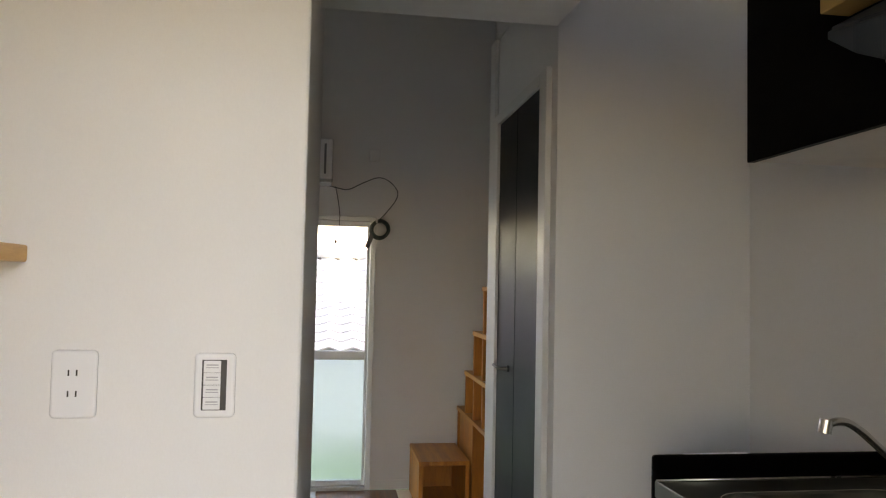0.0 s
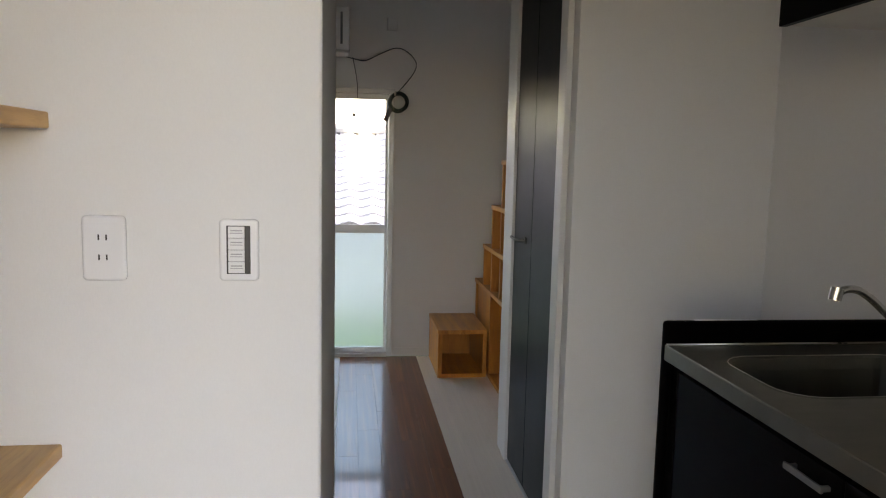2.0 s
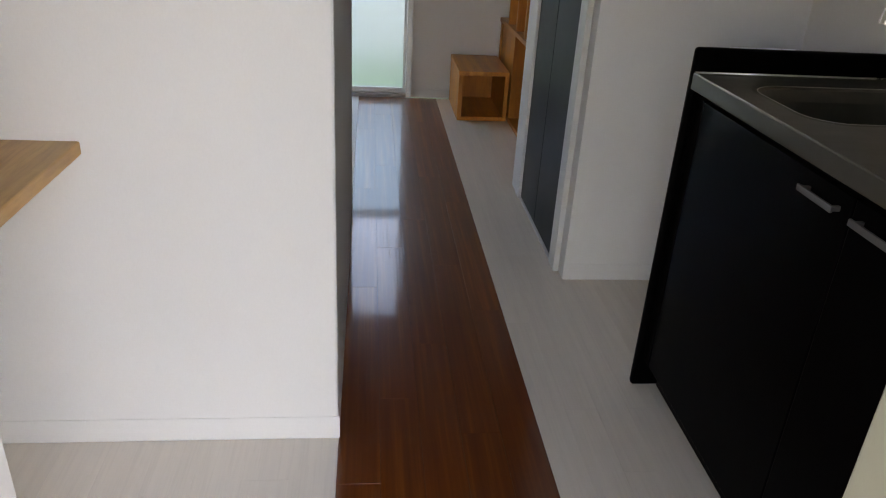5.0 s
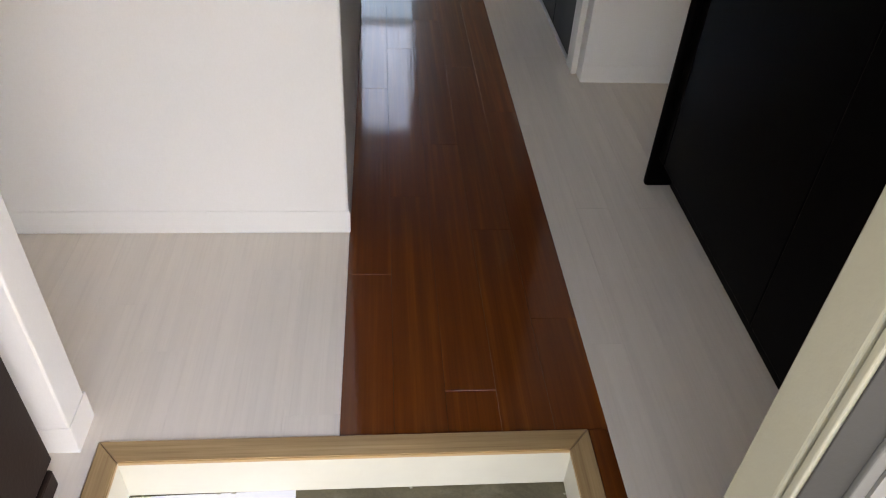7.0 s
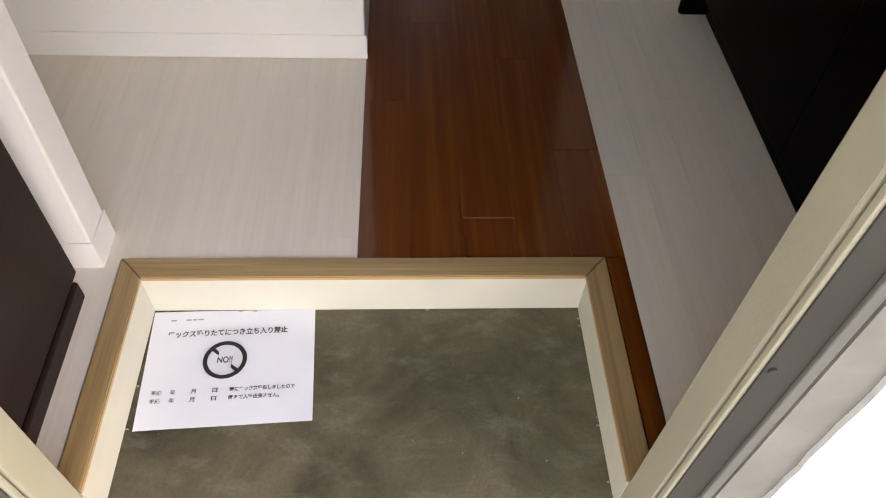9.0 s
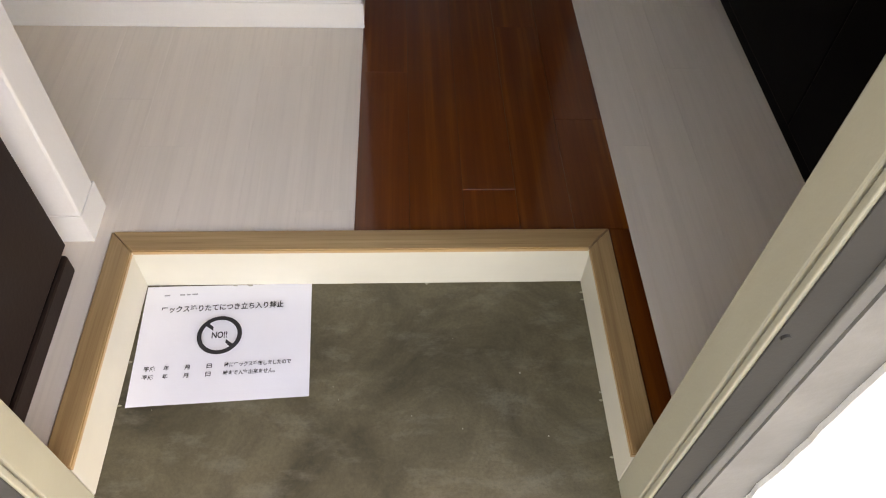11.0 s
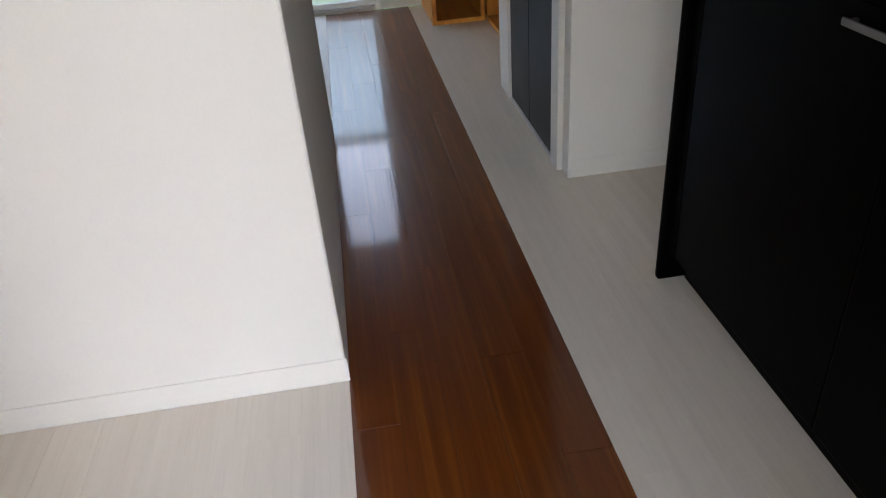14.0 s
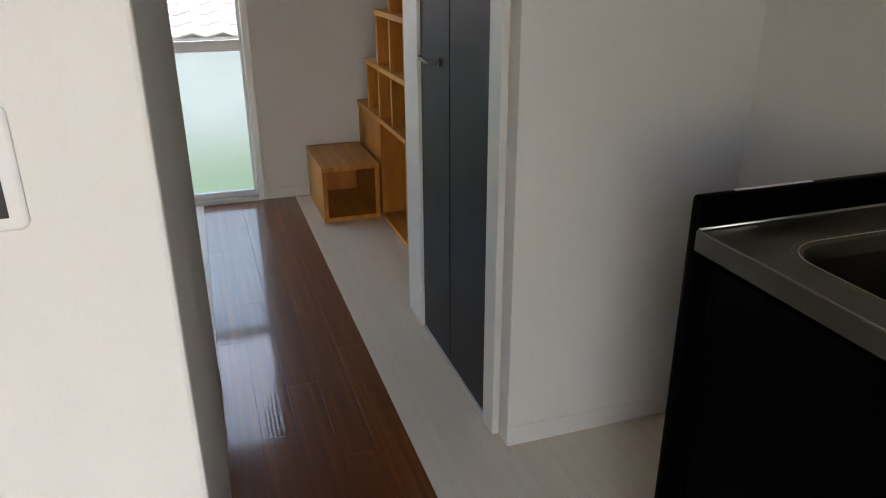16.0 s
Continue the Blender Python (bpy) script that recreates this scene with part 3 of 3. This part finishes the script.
socket = holder("wall_socket", "glossy white double socket plate on the wall", "socket", (0, 0, 0))
part("plate", plate_body(-0.446, -0.3665, 1.072, 1.196), PLASTIC, socket, smooth=False)
for zc in (1.155, 1.117):
    for dx in (-0.0075, 0.0065):
        part("slot", boxes((-0.4075 + dx - 0.0014, -0.4075 + dx + 0.0014, YP - 0.0098, YP - 0.0088, zc - 0.0055, zc + 0.0055)), SLOT, socket)
switch = holder("light_switch", "white four-way switch plate with labelled rockers", "switch", (0, 0, 0))
part("plate", plate_body(-0.195, -0.1205, 1.072, 1.192), PLASTIC, switch)
part("inset", boxes((-0.181, -0.136, YP - 0.0102, YP - 0.0088, 1.086, 1.180), bevel=0.0006), DARKPLASTIC, switch, "black inset behind the rockers")
for k in range(4):
    z0 = 1.088 + 0.0228 * k
    rocker = part("rocker", boxes((-0.1775, -0.1465, YP - 0.0135, YP - 0.010, z0, z0 + 0.0222), bevel=0.001), PLASTIC, switch)
    part("legend", boxes((-0.1725, -0.151, YP - 0.0141, YP - 0.0134, z0 + 0.0130, z0 + 0.0155), (-0.1735, -0.150, YP - 0.0141, YP - 0.0134, z0 + 0.0085, z0 + 0.0102)), INKPALE, rocker)

# ---- alcove shelves ----
for z0, z1 in ((0.722, 0.750), (1.355, 1.386)):
    shelf = tagged(part("alcove_shelf", boxes((-0.859, -0.497, 0.0635, 0.6135, z0, z1), bevel=0.004, seg=3), BEECH), "light beech shelf board spanning the alcove", "shelf", "alcove shelves")

# ---- shoe cabinet ----
shoe = holder("shoe_cabinet", "tall dark brown shoe cabinet beside the entrance", "cabinet", (0, 0, 0))
part("body", boxes((-0.855, -0.497, -0.392, -0.064, 0.045, 1.10), bevel=0.003), UMBER, shoe)
part("cabinet_door", boxes((-0.4965, -0.477, -0.390, -0.066, 0.048, 1.09), bevel=0.003), UMBER, shoe)
part("plinth", boxes((-0.85, -0.472, -0.392, -0.083, 0.0005, 0.0445), bevel=0.005), UMBER, shoe)

# ---- kitchen counter ----
unit = holder("kitchen_unit", "black kitchen base unit with steel bar handles", "kitchen unit", (0, 0, 0))
part("end_panel", boxes((0.812, 1.4385, 0.812, 0.836, 0.0005, 0.940), bevel=0.0095, seg=3), BLACK, unit, "black end panel rising above the worktop")
part("carcass", boxes((0.852, 1.4385, -0.385, 0.8115, 0.092, 0.70)), BLACK, unit)
part("toe_kick", boxes((0.886, 0.905, -0.385, 0.8115, 0.0005, 0.0915)), BLACK, unit)
part("filler", boxes((0.832, 0.8515, 0.772, 0.8115, 0.094, 0.828), bevel=0.0015), BLACK, unit)
part("rail", boxes((0.848, 0.8515, -0.385, 0.77, 0.80, 0.828)), BLACK, unit)
for y0, y1, h0, h1 in ((0.1795, 0.7685, 0.203, 0.309), (-0.378, 0.1765, 0.052, 0.155)):
    d = part("cabinet_door", boxes((0.832, 0.8505, y0, y1, 0.094, 0.826), bevel=0.002), BLACK, unit)
    part("bar_handle", boxes((0.811, 0.816, h0, h1, 0.791, 0.803), (0.816, 0.832, h0 + 0.004, h0 + 0.012, 0.792, 0.801), (0.816, 0.832, h1 - 0.012, h1 - 0.004, 0.792, 0.801), bevel=0.0012), HANDLE, d, "satin aluminium bar handle")


def sink_top():
    """A pressed steel worktop with a rounded basin and a turned-down front."""
    bm = bmesh.new()
    cx, cy, hx, hy = 1.125, 0.562, 0.235, 0.148

    def loop(gx, gy, r, z):
        pts = []
        for qx, qy, a0 in ((1, 1, 0), (-1, 1, 90), (-1, -1, 180), (1, -1, 270)):
            for k in range(7):
                a = radians(a0 + 15 * k)
                pts.append(bm.verts.new((cx + qx * (gx - r) + r * math.cos(a), cy + qy * (gy - r) + r * math.sin(a), z)))
        return pts

    z = 0.880
    rings = [loop(hx + 0.012, hy + 0.012, 0.085, z), loop(hx + 0.004, hy + 0.004, 0.08, z + 0.0012), loop(hx - 0.004, hy - 0.004, 0.075, z - 0.005),
             loop(hx - 0.010, hy - 0.010, 0.07, z - 0.03), loop(hx - 0.022, hy - 0.022, 0.065, z - 0.13), loop(hx - 0.05, hy - 0.05, 0.06, z - 0.158), loop(0.05, 0.05, 0.05, z - 0.163)]
    for a, b in zip(rings, rings[1:]):
        for k in range(28):
            bm.faces.new((a[k], a[(k + 1) % 28], b[(k + 1) % 28], b[k]))
    bm.faces.new(list(reversed(rings[-1])))
    # the flat top: a square collar round the basin, then four strips to the edges
    x0, x1, y0, y1 = 0.817, 1.437, -0.385, 0.806
    gx, gy = hx + 0.014, hy + 0.014
    collar = [bm.verts.new((cx + qx * gx, cy + qy * gy, z)) for qx, qy in ((1, 1), (-1, 1), (-1, -1), (1, -1))]
    for q in range(4):
        arc = rings[0][7 * q:7 * q + 7]
        for a, b in zip(arc, arc[1:]):
            bm.faces.new((collar[q], b, a))
        bm.faces.new((collar[q], collar[(q + 1) % 4], rings[0][(7 * q + 7) % 28], arc[-1]))
    for a, b, c, d in ((x0, cx - gx, y0, y1), (cx + gx, x1, y0, y1), (cx - gx, cx + gx, cy + gy, y1), (cx - gx, cx + gx, y0, cy - gy)):
        bm.faces.new([bm.verts.new(p) for p in ((a, c, z), (b, c, z), (b, d, z), (a, d, z))])
    bmesh.ops.recalc_face_normals(bm, faces=bm.faces)
    # turned-down front, raised back lip and far end
    slab(bm, 0.812, 0.8166, -0.385, 0.811, 0.846, 0.8832, bevel=0.0018)
    slab(bm, 0.8172, 1.437, 0.8065, 0.811, 0.870, 0.8835, bevel=0.0012)
    slab(bm, 0.8168, 0.831, -0.385, 0.8055, 0.846, 0.849)
    slab(bm, 1.4372, 1.4392, -0.385, 0.811, 0.87, 0.93)
    return bm


top = holder("worktop_sink", "brushed stainless steel worktop with a rounded sink basin", "sink", (0, 0, 0))
part("worktop", sink_top(), STEEL, top)
part("rolled_edge", rod([(0.8145, -0.384, 0.8838), (0.8145, 0.808, 0.8838)], 0.0014, 10), STEEL, top, "rolled steel front edge", True)
part("rolled_edge", rod([(0.816, 0.8085, 0.8842), (1.436, 0.8085, 0.8842)], 0.0024, 10), RIMGLINT, top, "rolled steel edge, its glint put into a brighter steel", True)
rim = []
for qx, qy, a0 in ((1, 1, 0), (-1, 1, 90), (-1, -1, 180), (1, -1, 270)):
    rim += [(1.125 + qx * 0.157 + 0.08 * math.cos(radians(a0 + 15 * k)), 0.562 + qy * 0.070 + 0.08 * math.sin(radians(a0 + 15 * k)), 0.8806) for k in range(7)]
part("basin_rim", rod(rim, 0.0009, 8, True), RIMGLINT, top, "rim of the basin, its glint put into a brighter steel", True)
part("drain", rod([(1.125, 0.562, 0.7165), (1.125, 0.562, 0.7205)], 0.04, 24), CHROME, top, "round steel drain strainer")
tap = holder("kitchen_tap", "chrome kitchen tap with a swivel spout", "tap", (0, 0, 0))
part("spout", rod(smooth_line([(1.066, 0.572, 1.066), (1.085, 0.572, 1.073), (1.112, 0.572, 1.070), (1.145, 0.571, 1.050), (1.20, 0.570, 1.004), (1.27, 0.570, 0.952), (1.345, 0.57, 0.935)]), 0.0085, 14), CHROME, tap, "", True)
part("nozzle", rod([(1.063, 0.572, 1.077), (1.060, 0.572, 1.062), (1.058, 0.572, 1.050)], 0.0135, 16), CHROME, tap, "", False)
part("tap_body", rod([(1.355, 0.57, 0.8915), (1.355, 0.57, 0.90), (1.355, 0.57, 0.96), (1.355, 0.57, 0.985)], 0.024, 20), CHROME, tap)
part("lever", boxes((1.345, 1.365, 0.50, 0.57, 0.986, 0.997), bevel=0.004), CHROME, tap)
tap.location = (0.015, 0, -0.011)
tagged(part("edge_strip", boxes((0.890, 1.052, 0.8205, 0.8275, 0.9405, 0.9418)), PAPER), "thin white strip on the black end panel", "strip")

# ---- wall cupboard and hood ----
cup = holder("wall_cupboard", "black wall cupboard above the counter", "cupboard", (0, 0, 0))
part("body", boxes((1.070, 1.4385, -0.385, 0.822, 1.656, 2.39), bevel=0.002), BLACK, cup)
part("underside", boxes((1.071, 1.4385, -0.384, 0.821, 1.6465, 1.6555)), UNDERSIDE, cup, "pale underside panel")
part("cupboard_door", boxes((1.050, 1.0695, 0.3225, 0.821, 1.643, 2.385), bevel=0.002), BLACK, cup)
part("cupboard_door", boxes((1.050, 1.0695, -0.180, 0.3195, 1.643, 2.385), bevel=0.002), BLACK, cup)


def hood_shell():
    bm = bmesh.new()
    rings = []
    for x, y0, y1, z0, z1 in ((1.049, -0.30, 0.525, 1.845, 1.872), (0.95, -0.30, 0.32, 1.746, 1.808), (0.90, -0.30, 0.196, 1.694, 1.775), (0.885, -0.28, 0.15, 1.71, 1.76)):
        rings.append([bm.verts.new(p) for p in ((x, y0, z0), (x, y1, z0), (x, y1, z1), (x, y0, z1))])
    for a, b in zip(rings, rings[1:]):
        for k in range(4):
            bm.faces.new((a[k], a[(k + 1) % 4], b[(k + 1) % 4], b[k]))
    bm.faces.new(rings[-1])
    bm.faces.new(list(reversed(rings[0])))
    bmesh.ops.recalc_face_normals(bm, faces=bm.faces)
    bmesh.ops.bevel(bm, geom=list(bm.edges), offset=0.006, segments=2, affect="EDGES")
    return bm


hood = holder("range_hood", "small grey range hood projecting from the wall cupboard", "range hood", (0, 0, 0))
part("shell", hood_shell(), HOODGREY, hood)
part("upper_panel", boxes((0.985, 1.049, -0.25, 0.46, 1.874, 2.15), bevel=0.003), CARDBOARD, hood, "amber brown panel above the hood")
part("rim", boxes((0.893, 0.905, -0.28, 0.18, 1.687, 1.6935), bevel=0.002), ALU, hood, "pale metal rim")

# ---- notice lying in the entrance ----
sheet_z = -0.1052
notice = holder("paper_notice", "white printed paper notice lying on the entrance floor", "notice", (0, 0, 0))
PX, PY, PT = -0.375, -0.293, 2.8


def sheet():
    bm = bmesh.new()
    nx, ny = 16, 12
    g = []
    for j in range(ny + 1):
        for i in range(nx + 1):
            u, v = i / nx * 0.303, j / ny * (0.236 + 0.009 * (1 - i / nx))
            h = 0.0016 + 0.0016 * noise.noise((u * 9, v * 9, 3)) + 0.004 * max(0, (0.03 - v) / 0.03) * (0.4 + 0.6 * i / nx) * 0.5
            g.append(bm.verts.new((u, v, max(0.0003, h))))
    for j in range(ny):
        for i in range(nx):
            a = j * (nx + 1) + i
            bm.faces.new((g[a], g[a + 1], g[a + nx + 2], g[a + nx + 1]))
    bmesh.ops.recalc_face_normals(bm, faces=bm.faces)
    bm.transform(pose(PX, PY, sheet_z, 0, 0, PT))
    return bm


def on_sheet(bm, u, v):
    bm.transform(pose(PX, PY, sheet_z + 0.0044, 0, 0, PT) @ Matrix.Translation((u, v, 0)))
    return bm


part("sheet", sheet(), PAPER, notice)
part("heading", on_sheet(lettering("ワックス塗りたてにつき立ち入り禁止", 0.0150, 0.219), 0.032, 0.185), INK, notice)
for v, words in ((0.066, (("平成", 0.0197, 0.019), ("年", 0.053, 0.009), ("月", 0.0885, 0.009), ("日", 0.124, 0.009), ("時にワックス塗布しましたので", 0.156, 0.114))),
                 (0.050, (("平成", 0.0190, 0.019), ("年", 0.053, 0.009), ("月", 0.0880, 0.009), ("日", 0.1235, 0.009), ("時まで入室出来ません。", 0.155, 0.088)))):
    for word, u, width in words:
        part("date_line" if len(word) < 3 else "lower_line", on_sheet(lettering(word, 0.0098, width), u, v), INK, notice)
for u, width in ((0.034, 0.010), (0.062, 0.009), (0.074, 0.007), (0.084, 0.010)):
    part("top_mark", on_sheet(boxes((0, width, 0, 0.003, 0, 0.0001)), u, 0.2205), INKPALE, notice)


def ban_ring():
    """The ring of the sign with the two stubs of its broken slash."""
    bm = bmesh.new()
    inner, outer = [], []
    for k in range(48):
        a = 2 * math.pi * k / 48
        inner.append(bm.verts.new((0.0315 * math.cos(a), 0.0315 * math.sin(a), 0)))
        outer.append(bm.verts.new((0.0395 * math.cos(a), 0.0395 * math.sin(a), 0)))
    for k in range(48):
        j = (k + 1) % 48
        bm.faces.new((inner[k], outer[k], outer[j], inner[j]))
    for s in (1, -1):
        q = [(-0.0262, 0.0205), (-0.0205, 0.0258), (-0.0118, 0.0170), (-0.0122, 0.0090), (-0.0170, 0.0138)]
        bm.faces.new([bm.verts.new((s * x, s * y, 0.0001)) for x, y in q])
    bmesh.ops.recalc_face_normals(bm, faces=bm.faces)
    return bm


part("ring", on_sheet(ban_ring(), 0.142, 0.131), INK, notice, "dark prohibition ring")
part("ring_word", on_sheet(lettering("NO!!", 0.018, 0.027, "CENTER"), 0.142, 0.125), INK, notice)

# ---- outside ----
structure("ground", boxes((-60, 60, -60, -3.0, -0.42, -0.30), (-60, 60, 4.6, 60, -0.42, -0.30), (-60, -3.2, -3.0, 4.6, -0.42, -0.30), (3.2, 60, -3.0, 4.6, -0.42, -0.30)), EARTH, "bare level ground around the house", "ground")
structure("porch", boxes((-3.2, 3.2, -3.0, -0.604, -0.42, -0.125)), ASH, "pale concrete porch before the entrance", "pavement")
structure("foundation", boxes((-3.2, 3.2, -0.60, 4.6, -0.42, -0.204)), ASH, "concrete base of the house", "foundation")
structure("lawn", boxes((-8, 8, 4.62, 6.0, -0.30, -0.22)), GRASS, "strip of green lawn behind the window", "lawn")
house = holder("neighbour_house", "low neighbouring house with a pale pantiled roof", "house", (0, 0, 0))
part("wall", boxes((-5, 5, 6.75, 11.3, -0.3, 0.62)), SIDING, house)
part("roof", boxes((-5.2, 5.2, 0, 2.75, -0.08, 0.0)), ROOFTILE, house).matrix_world = pose(0, 6.45, 0.655, 21.5)
part("back_roof", boxes((-5.2, 5.2, -2.75, 0, -0.08, 0.0)), ROOFTILE, house).matrix_world = pose(0, 11.57, 0.655, -21.5)
TILE_W, TILE_L, TILT = 0.235, 0.2, radians(21.5)


def pantile():
    """One wavy roof tile, thick at its lower end."""
    me = bpy.data.meshes.new("tile")
    v, f = [], []
    for k in range(7):
        u = k / 6
        h = 0.012 + 0.022 * math.sin(2 * math.pi * u) + 0.012 * u
        for y, dz in ((0.0, 0.014), (TILE_L + 0.03, 0.0)):
            v.append((u * TILE_W, y, h + dz))
            v.append((u * TILE_W, y, h + dz - 0.016))
    for k in range(6):
        a, b = 4 * k, 4 * k + 4
        f += [(a, b, b + 2, a + 2), (a + 1, a + 3, b + 3, b + 1), (a, a + 1, b + 1, b), (a + 2, b + 2, b + 3, a + 3)]
    f += [(0, 2, 3, 1), (24, 25, 27, 26)]
    me.from_pydata(v, [], f)
    me.materials.append(TILEGREY)
    return me


tile_mesh = pantile()
near_roof = [o for o in house.children if o.name == "roof"][0]
for i in range(-8, 12):
    for j in range(13):
        tile = new("tile", tile_mesh)
        tile.parent = near_roof
        tile.location = (i * TILE_W, j * TILE_L, 0.004)
part("ridge", rod([(-5.2, 9.01, 1.70), (5.2, 9.01, 1.70)], 0.075, 12), TILEGREY, house, "rounded ridge tile row")
# solid dark blocks give the shade inside the hollows below the ridge
for i in range(-8, 12):
    part("ridge_gap_shade", boxes((i * TILE_W + 0.04, i * TILE_W + 0.17, 8.88, 8.93, 1.622, 1.655), bevel=0.008), DARKPLASTIC, house, "dark block for the shade in a hollow under the ridge tiles")
# added wall out of view: keeps left daylight off the right jamb
structure("porch_light_blocker", boxes((-0.63, -0.53, -1.02, -0.536, -0.124, 2.436)), STUCCO, "plain plastered wall added out of view to block light from the left", "wall")
# added canopy, never in view: limits the high sky that reaches the doorway
structure("canopy", boxes((-2.6, 2.6, -1.6, -0.536, 2.44, 2.56)), ASH, "plain concrete canopy added out of view to cut skylight at the entrance", "canopy")
# eave beyond the window is invented depth that dims the far room
structure("roof", boxes((-2.6, 2.6, -0.52, 4.9, 3.724, 3.9)), ASH, "plain flat roof, its unseen eave deepened to shade the window", "roof")


# ---- boards ----
rng = random.Random(21)


def board(x0, x1, y0, y1, ease, tilt=0.0):
    """One floor board with eased edges; its top lies at floor level."""
    e, d = ease, ease * 1.2
    lift = [rng.uniform(-tilt, 0) for k in range(4)]
    me = bpy.data.meshes.new("board")
    v = [(x0, y0, -0.008), (x1, y0, -0.008), (x1, y1, -0.008), (x0, y1, -0.008), (x0, y0, -d), (x1, y0, -d), (x1, y1, -d), (x0, y1, -d),
         (x0 + e, y0 + e, lift[0]), (x1 - e, y0 + e, lift[1]), (x1 - e, y1 - e, lift[2]), (x0 + e, y1 - e, lift[3])]
    f = [(3, 2, 1, 0), (0, 1, 5, 4), (1, 2, 6, 5), (2, 3, 7, 6), (3, 0, 4, 7), (4, 5, 9, 8), (5, 6, 10, 9), (6, 7, 11, 10), (7, 4, 8, 11), (8, 9, 10, 11)]
    me.from_pydata(v, [], f)
    return me


def lay(x0, x1, y0, y1, material, starts, width=0.102, length=0.93, gap=0.0006, ease=0.0009, tilt=0.0):
    count = max(1, round(abs(x1 - x0) / width))
    w = (x1 - x0) / count
    for i in range(count):
        cuts = [y0] + [c for c in (starts[i % len(starts)] + length * k for k in range(-4, 8)) if y0 + 0.04 < c < y1 - 0.04] + [y1]
        for a, b in zip(cuts, cuts[1:]):
            me = board(x0 + w * i + gap / 2, x0 + w * (i + 1) - gap / 2, a + gap / 2, b - gap / 2, ease, tilt)
            me.materials.append(material)
            ob = new("board", me)
            ob.parent = floor


BSTART = (0.452, 0.766, 0.101, 0.62, 0.30)
WSTART = (0.22, 0.71, 0.47, 0.05, 0.86, 0.36, 0.62)
FINE = dict(gap=0.0001, ease=0.00018)
lay(0.0, 0.51, 0.0015, 3.972, BROWN, BSTART, gap=0.0005, ease=0.0004, tilt=0.00018)
lay(0.4715, 0.51, -0.436, 0.001, BROWN, (0.3,), width=0.1)
lay(0.5101, 0.771, -0.404, 3.972, PALE, WSTART, **FINE)
lay(0.771, 1.437, -0.404, 1.4435, PALE, WSTART[1:], **FINE)
lay(0.771, 1.398, 2.398, 3.972, PALE, WSTART[3:], **FINE)
lay(-0.4315, -0.0001, 0.0002, 0.611, PALE, WSTART, **FINE)
lay(-0.857, -0.4315, -0.404, 0.611, PALE, WSTART[2:], **FINE)
lay(-2.198, -0.0001, 2.058, 3.972, PALE, WSTART, **FINE)
